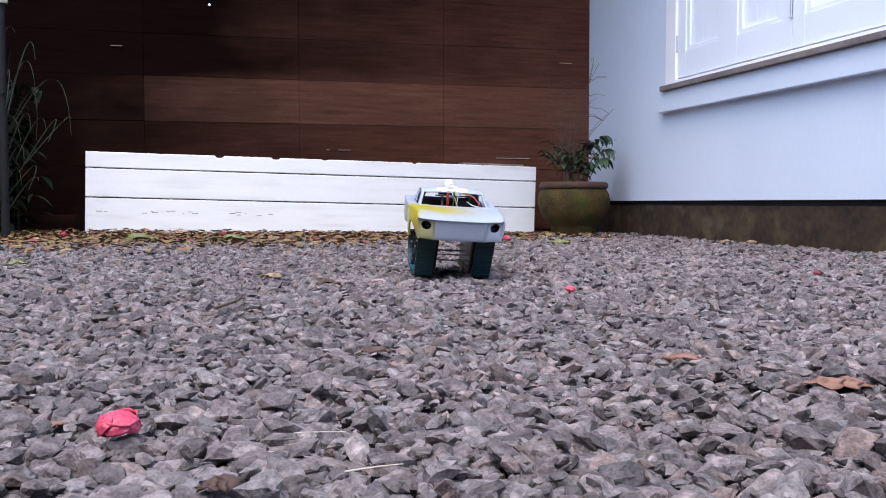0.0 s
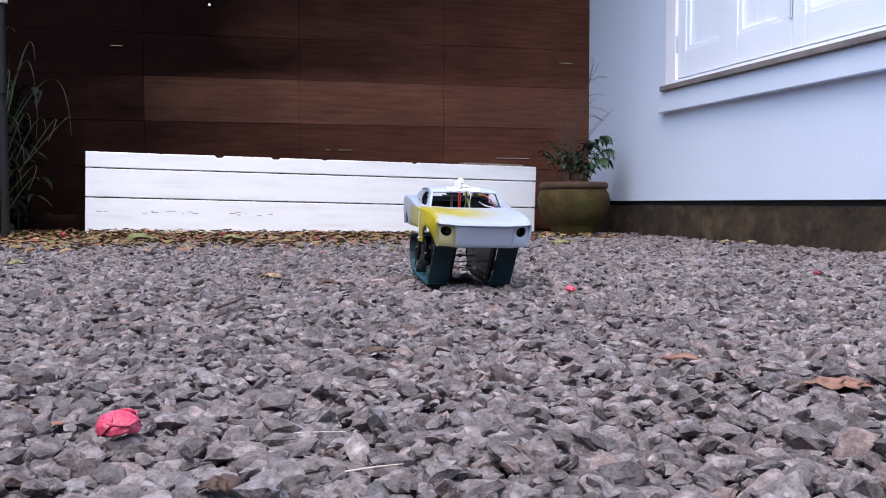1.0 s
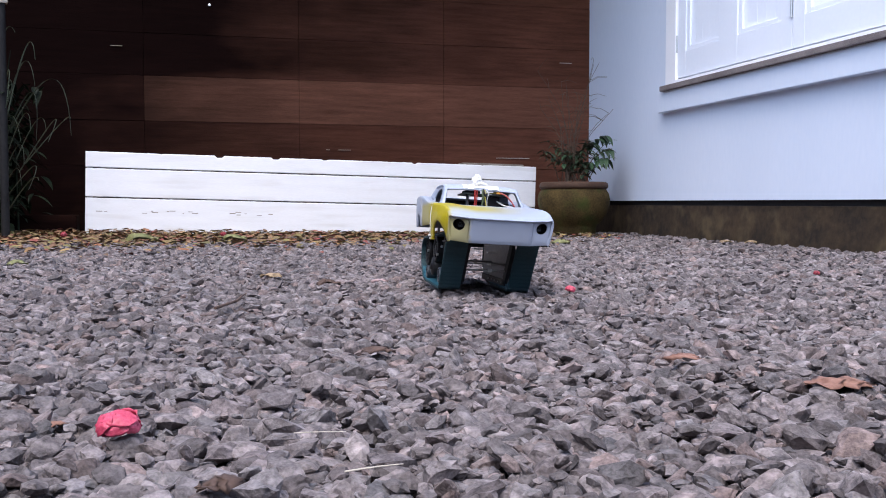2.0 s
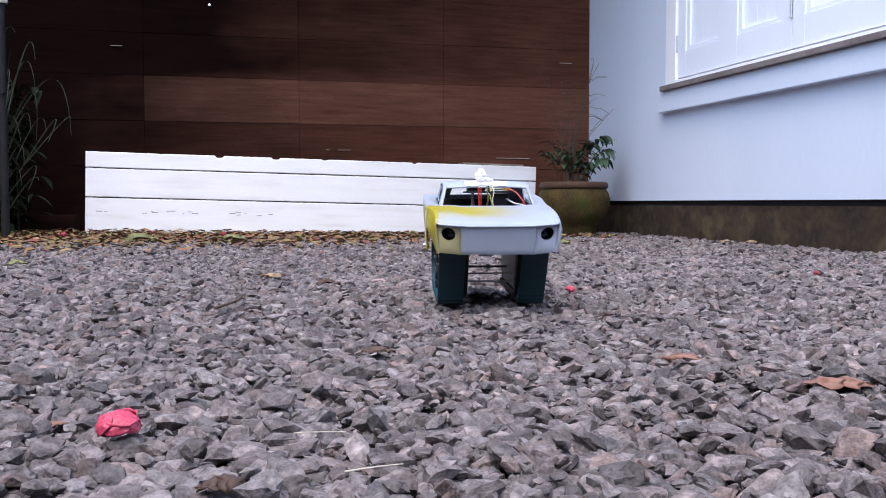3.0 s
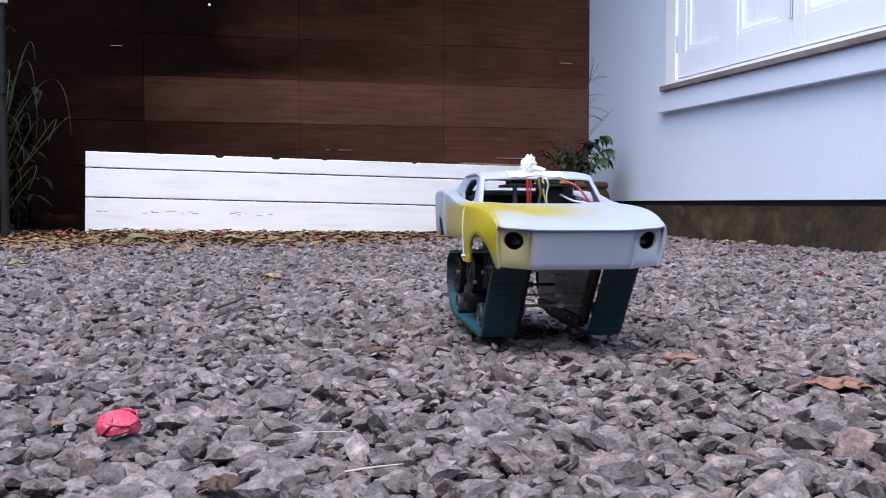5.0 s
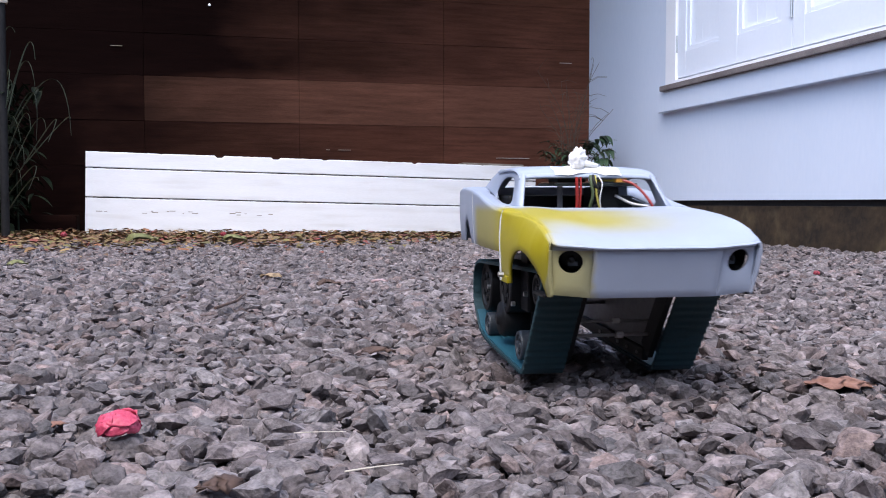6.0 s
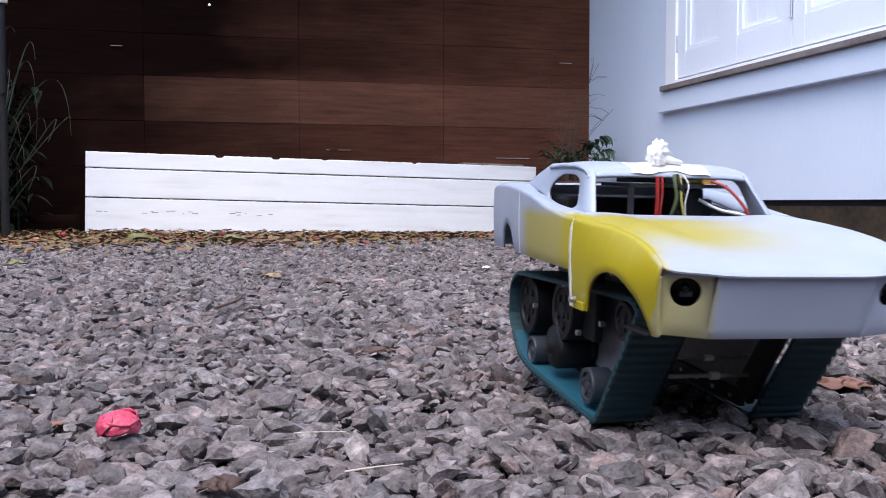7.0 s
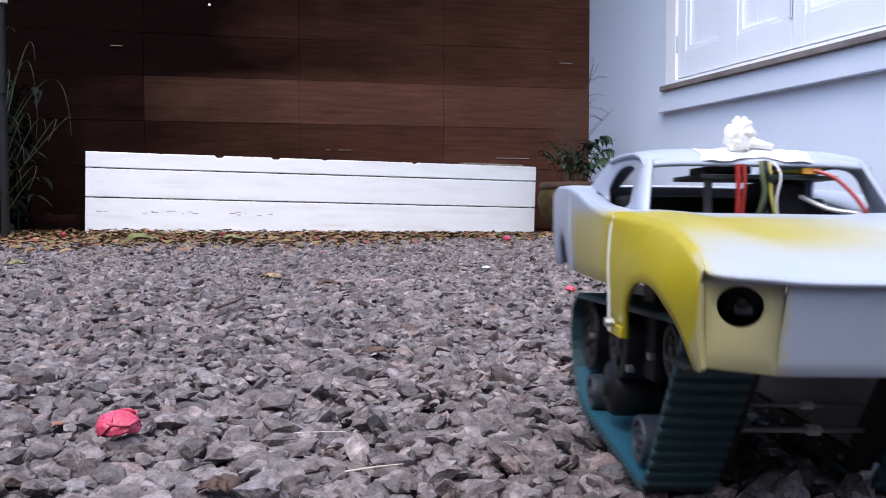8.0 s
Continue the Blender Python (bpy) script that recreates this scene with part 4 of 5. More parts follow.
        tagged(part("straw", tube(pts, thick, thick * 0.6, 6), M_STRAW), "thin pale dry straw on gravel", "straw", "straws")
    # leaf litter banked against the bed
    random.seed(33)
    bm = bmesh.new()
    for i in range(9500):
        s = random.uniform(0.25, 4.4)
        amount = curve(s, [(0.2, 0.40), (1.2, 0.7), (2.0, 1.0), (4.4, 1.0)])
        d = 0.40 + abs(random.gauss(0, 0.40)) * (0.30 + 1.1 * amount)
        if random.random() > amount or (s > 2.8 and random.random() < 0.1):
            continue
        bank = 0.040 * max(0, 1 - (d - 0.40) / 0.40) * curve(s, [(0.5, 0.0), (1.8, 0.5), (2.8, 1.0)])
        p = F_FENCE @ Vector((s, d, 0.004 + bank * random.uniform(0.3, 1.0)))
        a = random.uniform(0, 2 * math.pi)
        L = random.uniform(0.016, 0.046)
        leaf_sheet(bm, p, (math.cos(a), math.sin(a), random.uniform(-0.06, 0.20)), (random.uniform(-0.35, 0.35), random.uniform(-0.35, 0.35), 1), L, L * random.uniform(0.4, 0.7), random.uniform(-0.2, 0.5))
    tagged(part("leaf_litter", bm, M_LITTER), "drift of dead yellow, orange and brown leaves", "leaves", kind="stuff")
    # bank of soil under the litter
    bm = bmesh.new()
    rows = []
    for j in range(7):
        t = j / 6
        rows.append([F_FENCE @ Vector((s, 0.383 + 0.36 * t, -0.013 + 0.036 * (1 - t) ** 1.3 * curve(s, [(0.5, 0.0), (1.8, 0.5), (2.8, 1.0)]) + 0.006 * math.sin(13 * s + 9 * t) * (1 - t)))
                     for s in [0.5 + 0.06 * k for k in range(66)]])
    grid(rows, bm)
    tagged(part("soil_bank", bm, M_MOULD), "low bank of brown leaf mould against the planter", "soil", kind="structure")


# ---------------------------------------------------------------- the tracked model car (x forward, z up, origin on the ground)
BELTLINE = [(-0.122, 0.153), (-0.1195, 0.1635), (-0.114, 0.1705), (-0.104, 0.1750), (-0.09, 0.1768), (-0.06, 0.1768), (-0.02, 0.1752), (0.03, 0.1700), (0.075, 0.1610), (0.115, 0.1558), (0.16, 0.1538), (0.20, 0.1510), (0.235, 0.1465), (0.255, 0.1415), (0.270, 0.1350), (0.280, 0.1290)]
WIDTH = [(-0.122, 0.090), (-0.110, 0.0975), (-0.05, 0.1005), (0.03, 0.103), (0.14, 0.1045), (0.21, 0.1045), (0.245, 0.1015), (0.278, 0.0945)]

TUCK = [(0.03, 0.0), (0.10, 0.0014), (0.137, 0.0035), (0.17, 0.0075), (0.205, 0.0100), (0.240, 0.0092), (0.264, 0.0052), (0.279, 0.0010)]     # how far the shoulder leans in over the front wing


def shoulder_y(x):
    """Half the width at the upper edge of the flank."""
    return curve(x, WIDTH) - curve(x, TUCK) - 0.0023


def lower_edge(x):
    if x < 0.137:
        z = 0.1145
        c, r, h = -0.050, 0.022, 0.140
        if abs(x - c) < r:
            z = 0.1145 + (h - 0.1145) * math.sqrt(max(0, 1 - ((x - c) / r) ** 2))
        return z
    z = curve(x, [(0.137, 0.088), (0.278, 0.084)])
    if x > 0.2685:
        return lerp(0.0855, 0.1225, (x - 0.2685) / 0.0075)        # the nose leans back toward its foot
    c, r, h = 0.217, 0.044, 0.1205
    if abs(x - c) < r:
        z = z + (h - z) * math.sqrt(max(0, 1 - ((x - c) / r) ** 2))
    return z


def flank_y(x, z):
    w = curve(x, WIDTH)
    top = curve(x, BELTLINE)
    k = (top - z) / 0.06
    lean = max(0.0, min(1.0, (z - 0.112) / (top - 0.112)))
    w -= curve(x, [(0.20, 0.0), (0.275, 0.0060)]) * max(0.0, (0.120 - z) / 0.034)
    return w - curve(x, TUCK) * lean ** 2.2 - 0.0024 * max(0, 1 - (top - z) / 0.0032) ** 2 - 0.006 * max(0, k - 0.35) ** 2


def flank(side, xs, bm):
    rows = []
    for x in xs:
        lo, hi = lower_edge(x), curve(x, BELTLINE)
        rows.append([(x, side * flank_y(x, lerp(lo, hi, t)), lerp(lo, hi, t)) for t in (0, 0.2, 0.4, 0.6, 0.8, 0.92, 0.95, 0.975, 1.0)])
    return grid(rows, bm)


def ring_panel(outer, inner, to3d, bm):
    """A flat panel between an outline and the outline of its opening, both turned about the opening's middle."""
    c = Vector((sum(p[0] for p in inner) / len(inner), sum(p[1] for p in inner) / len(inner)))

    def cast(loop, a):
        d = Vector((math.cos(a), math.sin(a)))
        best = None
        for p, q in zip(loop, loop[1:] + loop[:1]):
            p, q = Vector(p) - c, Vector(q) - c
            e = q - p
            den = d.x * e.y - d.y * e.x
            if abs(den) < 1e-12:
                continue
            t = (p.x * e.y - p.y * e.x) / den
            u = (p.x * d.y - p.y * d.x) / den
            if t > 0 and -1e-6 <= u <= 1 + 1e-6:
                best = t if best is None else max(best, t)
        return c + d * (best or 0.001)

    angles = sorted({round(math.atan2(p[1] - c.y, p[0] - c.x), 4) for p in outer + inner} | {round(-math.pi + 2 * math.pi * i / 48, 4) for i in range(48)})
    rows = []
    for a in angles + angles[:1]:
        i, o = cast(inner, a), cast(outer, a)
        rows.append([to3d(i.lerp(o, t)) for t in (0, 0.5, 1)])
    b = grid(rows, bm)
    bmesh.ops.remove_doubles(b, verts=b.verts[:], dist=1e-5)
    return b


def smooth_loop(pts, times=2):
    for _ in range(times):
        out = []
        for p, q in zip(pts, pts[1:] + pts[:1]):
            out += [(0.75 * p[0] + 0.25 * q[0], 0.75 * p[1] + 0.25 * q[1]), (0.25 * p[0] + 0.75 * q[0], 0.25 * p[1] + 0.75 * q[1])]
        pts = out
    return pts


def shell_part(name, bm, car, label="", thick=0.0028, mat=None):
    ob = part(name, bm, mat or M_SHELL, car, label, smooth=True)
    sm = ob.modifiers.new("thickness", 'SOLIDIFY')
    sm.thickness, sm.offset = thick, -1.0
    ob.data.set_sharp_from_angle(angle=radians(38))
    wn_mod = ob.modifiers.new("shading", 'WEIGHTED_NORMAL')
    wn_mod.mode, wn_mod.weight, wn_mod.keep_sharp = 'FACE_AREA', 90, True
    return ob


def nose_x(y):
    a = abs(y)
    return curve(a, [(0.0, 0.2865), (0.050, 0.2855), (0.057, 0.2845), (0.0890, 0.2785), (0.0945, 0.2750)])


def hood_point(y, t):
    """t from the windscreen base to the nose."""
    x0 = 0.111 + 0.012 * (1 - (y / 0.1) ** 2) * 0.3
    x = lerp(x0, nose_x(y), t)
    edge = curve(x, BELTLINE)
    a = abs(y)
    crown = lerp(0.1560, 0.1265, 0.55 * t + 0.45 * t ** 3)
    full = shoulder_y(x)
    k = min(1, a / full)
    swell = 0.0035 * math.sin(math.pi * min(1, max(0, (k - 0.45) / 0.55))) * math.sin(math.pi * min(1, 0.15 + 0.8 * t))
    fold = lerp(k ** 3, max(0.0, (k - 0.60) / 0.40), t * t)          # rounded at the back, folded flat over the nose
    return (x, y, crown + (edge - crown) * fold + swell)


def build_shell(car):
    xs_front = [0.137 + (0.2758 - 0.137) * i / 52 for i in range(53)]
    xs_rear = [-0.122 + (0.136 + 0.122) * i / 70 for i in range(71)]
    for side in (-1, 1):
        shell_part("front_fender", flank(side, xs_front, bmesh.new()), car, "yellow sprayed front flank with a wheel arch" if side < 0 else "bluish-white front flank with a wheel arch")
        shell_part("rear_flank", flank(side, xs_rear, bmesh.new()), car, "bluish-white door and rear quarter fading to yellow" if side < 0 else "")
        bm = bmesh.new()
        rows = []
        for dx, off in ((0.1355, -0.0005), (0.1358, 0.0008), (0.1378, 0.0008), (0.1381, -0.0005)):
            rows.append([(dx + 0.010 * (0.154 - z) / 0.066, side * (flank_y(0.137, max(z, 0.118)) + off), z) for z in [0.088 + 0.066 * k / 8 for k in range(9)]])
        part("seam_strip", grid(rows, bm), M_SEAM, car, "raised white joint between body halves")
        rows = [[(dx, side * (flank_y(-0.004, z) + off), z) for z in [0.1150 + 0.057 * k / 8 for k in range(9)]] for dx, off in ((-0.0050, -0.0005), (-0.0047, 0.0006), (-0.0033, 0.0006), (-0.0030, -0.0005))]
        part("seam_strip", grid(rows), M_SEAM, car, "raised white joint behind the door")
        part("lug_plate", box(0.146, 0.170, side * 0.1025 - 0.001, side * 0.1025 + 0.001, 0.087, 0.093, 0.0005), M_SHELL, car)
        part("bolt", tube([(0.155, side * 0.1035, 0.094), (0.155, side * 0.1085, 0.094)], 0.0025, seg=8), M_METAL, car, "bright screw head")
    # bonnet
    ys = [-0.1045 + 0.209 * i / 30 for i in range(31)]
    rows = []
    for j in range(17):
        t = j / 16
        row = []
        for y in ys:
            yy = y / 0.1045 * shoulder_y(hood_point(y, t)[0])
            row.append(hood_point(yy, t))
        rows.append(row)
    shell_part("bonnet", grid(rows), car, "white bonnet with fading yellow spray")
    # nose: middle panel leaning back toward its foot, and angled lamp panels with round holes
    rows = []
    for j in range(7):
        t = j / 6
        rows.append([(nose_x(y) - 0.0015 - 0.0145 * t, y, lerp(hood_point(y, 1)[2] - 0.001, 0.083, t)) for y in [-0.056 + 0.112 * k / 14 for k in range(15)]])
    shell_part("front_panel", grid(rows), car, "plain grey-white front panel")
    rows = [[(nose_x(y) + 0.0018 * s, y, hood_point(y, 1)[2] + dz) for y in [-0.0905 + 0.181 * k / 30 for k in range(31)]] for s, dz in ((0, 0.0005), (1, -0.0010), (0.7, -0.0022), (-3.6, -0.0030))]
    shell_part("bonnet_lip", grid(rows), car, thick=0.002)
    for side in (-1, 1):
        outer = [(0.0, 0.0), (1.0, 0.0), (1.0, 1.0), (0.0, 1.0)]
        lamp = [(0.49 + 0.0110 / 0.0395 * math.cos(2 * math.pi * i / 28), 0.70 + 0.0103 / 0.0450 * math.sin(2 * math.pi * i / 28)) for i in range(28)]

        def put(p, side=side):
            y = lerp(0.056, 0.0942 - 0.0058 * (1 - p[1]), p[0])
            z0 = lerp(0.0832, 0.0865, p[0])
            z1 = hood_point(y, 1)[2] - 0.002
            x = nose_x(y) - 0.0052 - 0.0105 * (1 - p[1]) * lerp(1.0, 0.5, p[0])
            return (x, side * y, lerp(z0, z1, p[1]))

        shell_part("lamp_panel", ring_panel(outer, lamp, put, bmesh.new()), car, "pale yellow panel with a round lamp hole" if side < 0 else "white panel with a round lamp hole")
        c = Vector(put((0.49, 0.70)))
        aim = Vector((1.0, side * 0.45, -0.25)).normalized()
        q = aim.to_track_quat('Z', 'Y').to_matrix().to_4x4()
        cup = lathe([(0, -0.016), (0.0085, -0.016), (0.0085, -0.012), (0.0025, -0.011), (0.0025, -0.006), (0, -0.005)], 16, m=Matrix.Translation(c) @ q)
        # black cup added behind the hole to keep light out of it
        lathe([(0, -0.020), (0.0130, -0.020), (0.0135, -0.004)], 20, cup, Matrix.Translation(c) @ q)
        part("lamp_socket", cup, M_BLACK, car, "dark empty lamp socket in an added black cup")
        part("socket_tab", box(-0.0035, 0.0045, -0.0055, -0.0015, -0.009, -0.007, 0.0005, m=Matrix.Translation(c) @ q), M_GREYROLL, car, "dull grey tab in the socket")
        part("corner_edge", tube([(0.2676, side * 0.0880, 0.0862), (0.2708, side * 0.0908, 0.105), (0.2742, side * 0.0922, 0.1240)], 0.0018, seg=8), M_SHELL, car)
        part("bumper_foot", box(0.225, 0.262, side * 0.090 - 0.004, side * 0.090 + 0.004, 0.0835, 0.086, 0.001), M_BLACK, car)
    # tail panel and rear deck
    rows = []
    for j in range(6):
        z = lerp(0.1145, 0.154, j / 5)
        rows.append([(-0.122 - 0.006 * (1 - (y / 0.09) ** 2) * j / 5, y, z) for y in [-0.09 + 0.18 * k / 12 for k in range(13)]])
    shell_part("tail_panel", grid(rows), car)
    rows = []
    for j in range(9):
        x = lerp(-0.1225, -0.066, (j / 8) ** 1.6)
        w = curve(x, WIDTH) - 0.0023
        rows.append([(x, w * k / 10, curve(max(x, -0.122), BELTLINE) + 0.002 * (1 - (k / 10) ** 2)) for k in range(-10, 11)])
    shell_part("rear_deck", grid(rows), car)
    # shoulders between flank and cabin
    for side in (-1, 1):
        rows = []
        for j in range(25):
            x = lerp(-0.067, 0.118, j / 24)
            w = shoulder_y(x)
            z = curve(x, BELTLINE)
            inn = 0.0795 if x > -0.02 else lerp(0.066, 0.0795, (x + 0.067) / 0.047)
            zi = curve(x, [(-0.067, 0.1755), (0.0, 0.168), (0.05, 0.1595), (0.118, 0.1565)])
            rows.append([(x, side * lerp(w, inn, t), lerp(z, zi, t) + 0.0015 * math.sin(math.pi * t)) for t in (0, 0.25, 0.5, 0.75, 1)])
        shell_part("shoulder", grid(rows), car)
        # cabin side with its window opening
        outer = [(0.1135, 0.1560), (0.098, 0.1725), (0.0865, 0.1898), (0.060, 0.1953), (0.020, 0.1970), (-0.012, 0.1955), (-0.045, 0.1865), (-0.070, 0.1765), (-0.03, 0.170), (0.03, 0.161), (0.06, 0.157)]
        inner = smooth_loop([(0.0835, 0.1585), (0.079, 0.1700), (0.0715, 0.1845), (0.045, 0.1885), (0.014, 0.1865), (-0.004, 0.1730), (0.006, 0.1640), (0.035, 0.1590)], 2)
        shell_part("cabin_side", ring_panel(outer, inner, lambda p, side=side: (p[0], side * (0.0800 - 0.27 * (p[1] - 0.156)), p[1]), bmesh.new()), car,
                   "thin cabin side with an open window")
    # roof, windscreen frame and fastback
    rows = []
    for j in range(13):
        x = lerp(0.0875, -0.012, j / 12)
        zc = curve(x, [(-0.012, 0.1980), (0.02, 0.1994), (0.06, 0.1986), (0.078, 0.1958), (0.0875, 0.1912)])
        row = []
        for k in range(-12, 13):
            s = k / 12
            row.append((x, 0.0722 * s, zc - 0.0035 * abs(s) ** 5))
        rows.append(row)
    shell_part("roof", grid(rows), car, "bluish-white roof skin")
    rows = []
    for k in range(-12, 13):
        s = k / 12
        rows.append([(0.0875, 0.0722 * s, 0.1912 - 0.0035 * abs(s) ** 5), (0.0905, 0.073 * s, 0.1872 - 0.002 * abs(s) ** 5)])
    shell_part("windscreen_header", grid(rows), car)
    for side in (-1, 1):
        rows = []
        for j in range(7):
            t = j / 6
            x, z = lerp(0.114, 0.0865, t), lerp(0.1558, 0.1895, t)
            y = 0.0800 - 0.27 * (z - 0.156)
            rows.append([(x, side * y, z), (x + 0.003, side * (y - 0.0045), z + 0.0005)])
        shell_part("windscreen_pillar", grid(rows), car)
        rows = []
        for j in range(9):
            t = j / 8
            x = lerp(-0.012, -0.070, t)
            z = curve(x, [(-0.070, 0.1765), (-0.045, 0.1870), (-0.012, 0.1965)])
            y = 0.0800 - 0.27 * (z - 0.156)
            rows.append([(x, side * y, z), (x, side * (y - 0.012), z + 0.0012), (x, side * (y - 0.022), z + 0.001)])
        shell_part("sail_panel", grid(rows), car)
    part("dash_rail", box(0.108, 0.114, -0.079, 0.079, 0.1525, 0.1555, 0.001), M_SHELL, car)
    # electronics seen through the windows
    part("inner_tray", box(-0.095, 0.105, -0.078, 0.078, 0.128, 0.134, 0.001), M_BLACK, car, "black inner deck")
    part("battery_pack", box(-0.085, 0.03, -0.070, 0.070, 0.134, 0.168, 0.003), M_BLACK, car, "black battery pack")
    part("controller_board", box(0.020, 0.085, -0.034, 0.054, 0.178, 0.181, 0.0005), M_BOARD, car, "dark circuit board under the roof")
    part("controller", box(0.035, 0.070, 0.012, 0.040, 0.150, 0.177, 0.002), M_BLACK, car)
    part("stand_off", tube([(0.055, -0.020, 0.134), (0.055, -0.020, 0.179)], 0.003, seg=8), M_PLATE, car)
    part("antenna_board", box(0.045, 0.080, -0.030, 0.0, 0.1815, 0.186, 0.001), M_BLACK, car)
    part("connector", box(0.078, 0.088, 0.030, 0.042, 0.1815, 0.1865, 0.001), M_ORANGE, car, "orange connector")

    def wire(mat, pts, r, label):
        ps = [Vector(p) for p in pts]
        fine = []
        for i in range(len(ps) - 1):
            a, b, c, d = ps[max(i - 1, 0)], ps[i], ps[i + 1], ps[min(i + 2, len(ps) - 1)]
            for k in range(5):
                t = k / 5
                fine.append(0.5 * ((2 * b) + (c - a) * t + (2 * a - 5 * b + 4 * c - d) * t * t + (3 * b - a - 3 * c + d) * t ** 3))
        fine.append(ps[-1])
        part("wire", tube(fine, r, seg=6), mat, car, label)

    wire(M_RED, [(0.092, -0.013, 0.1865), (0.093, -0.013, 0.175), (0.091, -0.012, 0.163), (0.089, -0.012, 0.145)], 0.0017, "thick red wire")
    wire(M_RED, [(0.092, -0.009, 0.1868), (0.0935, -0.009, 0.174), (0.091, -0.009, 0.160), (0.09, -0.009, 0.145)], 0.0011, "red wire")
    wire(M_GREENW, [(0.093, 0.001, 0.1885), (0.096, 0.001, 0.180), (0.095, 0.003, 0.168), (0.089, 0.000, 0.150)], 0.0016, "dark green wire")
    wire(M_BLACK, [(0.093, 0.0035, 0.1885), (0.097, 0.0040, 0.181), (0.0955, 0.0090, 0.170), (0.088, 0.004, 0.150)], 0.0019, "black wire")
    wire(M_YELLOWW, [(0.093, 0.006, 0.1885), (0.097, 0.006, 0.178), (0.096, 0.007, 0.168), (0.094, 0.012, 0.150)], 0.0011, "yellow wire")
    wire(M_WHITEW, [(0.093, 0.009, 0.1885), (0.098, 0.012, 0.180), (0.097, 0.010, 0.165), (0.094, 0.013, 0.150)], 0.0006, "white wire")
    wire(M_YELLOWW, [(0.086, 0.036, 0.1842), (0.08, 0.025, 0.1835), (0.078, 0.01, 0.183)], 0.0013, "yellow wire")
    wire(M_RED, [(0.088, 0.037, 0.184), (0.094, 0.048, 0.179), (0.101, 0.058, 0.167), (0.105, 0.064, 0.155), (0.10, 0.066, 0.145)], 0.0014, "red lead to the connector")
    wire(M_WHITEW, [(0.070, 0.036, 0.168), (0.085, 0.048, 0.160), (0.100, 0.062, 0.1565), (0.105, 0.070, 0.150)], 0.0015, "white cable tie")
    # knotted white tape over the roof
    rows = []
    for j in range(13):
        t = j / 12
        y = lerp(-0.035, 0.035, t)
        rows.append([(0.090 - 0.020 * k / 4 + 0.002 * math.sin(9 * t + k), y, curve(0.090 - 0.020 * k / 4, [(0.06, 0.1986), (0.078, 0.1958), (0.0875, 0.1912), (0.0905, 0.1880)]) + 0.0006 + 0.003 * math.exp(-(y / 0.012) ** 2) + 0.0006 * math.sin(23 * t + 2 * k)) for k in range(5)])
    shell_part("tape_strip", grid(rows), car, "white tape across the roof", 0.0007, M_TAPE)
    bm = bmesh.new()
    bmesh.ops.create_icosphere(bm, subdivisions=4, radius=1)
    for v in bm.verts:
        d = v.co.normalized()
        k = 1 + 0.38 * noise.noise(d * 2.1 + Vector((3, 1, 2))) + 0.14 * noise.noise(d * 5.5) + 0.16 * noise.noise(d * 12)
        fold = abs(noise.noise(d * 1.9 + Vector((7, 2, 5)))) + 0.7 * abs(noise.noise(d * 9.5 + Vector((1, 8, 4))))
        v.co = Vector((0.0088 * d.x, 0.0092 * d.y, 0.0105 * d.z)) * (k - 0.36 * fold + 0.10)
    bm.transform(Matrix.Translation((0.080, -0.0085, 0.2060)))
    part("tape_knot", bm, M_TAPE, car, "crumpled knot of white tape", smooth=True)
    bm = bmesh.new()
    tube([(0.082, -0.006, 0.203), (0.083, 0.002, 0.2005), (0.083, 0.012, 0.1985)], 0.004, 0.002, 8, bm)
    part("tape_tail", bm, M_TAPE, car, smooth=True)


# track outline, outer face, in the car's x and z
TRACK = [(0.155, -0.004), (0.231, 0.096), (0.214, 0.104), (-0.062, 0.094), (-0.085, 0.080), (-0.086, 0.044), (-0.052, 0.012), (-0.02, 0.005)]
TRACK_Y0, TRACK_Y1 = 0.0445, 0.0855


def track_path(step=0.0025):
    """Points round the rounded outline at even steps: (x, z)."""
    loop = []
    n = len(TRACK)
    for i, p in enumerate(TRACK):
        p, a, b = Vector(p), Vector(TRACK[i - 1]), Vector(TRACK[(i + 1) % n])
        cut = min(0.011, 0.45 * (a - p).length, 0.45 * (b - p).length)
        p0, p2 = p + (a - p).normalized() * cut, p + (b - p).normalized() * cut
        loop += [p0.lerp(p, t).lerp(p.lerp(p2, t), t) for t in (0, 0.25, 0.5, 0.75, 1)]
    loop.append(loop[0])
    lens = [0.0]
    for a, b in zip(loop, loop[1:]):
        lens.append(lens[-1] + (b - a).length)
    total = lens[-1]
    n = int(total / step)
    out, k = [], 0
    for i in range(n):
        s = total * i / n
        while lens[k + 1] < s:
            k += 1
        out.append(loop[k].lerp(loop[k + 1], (s - lens[k]) / (lens[k + 1] - lens[k])))
    return out, total


PATH, PATH_LEN = track_path()


def on_track(s):
    """Place and heading on the outline at the length s."""
    u = (s / PATH_LEN) % 1.0 * len(PATH)
    i = int(u) % len(PATH)
    p, q = PATH[i], PATH[(i + 1) % len(PATH)]
    a, b = PATH[(i - 2) % len(PATH)], PATH[(i + 3) % len(PATH)]
    d = b - a
    return p.lerp(q, u - int(u)), math.atan2(d.y, d.x)


LUGS = []
WHEELS = []


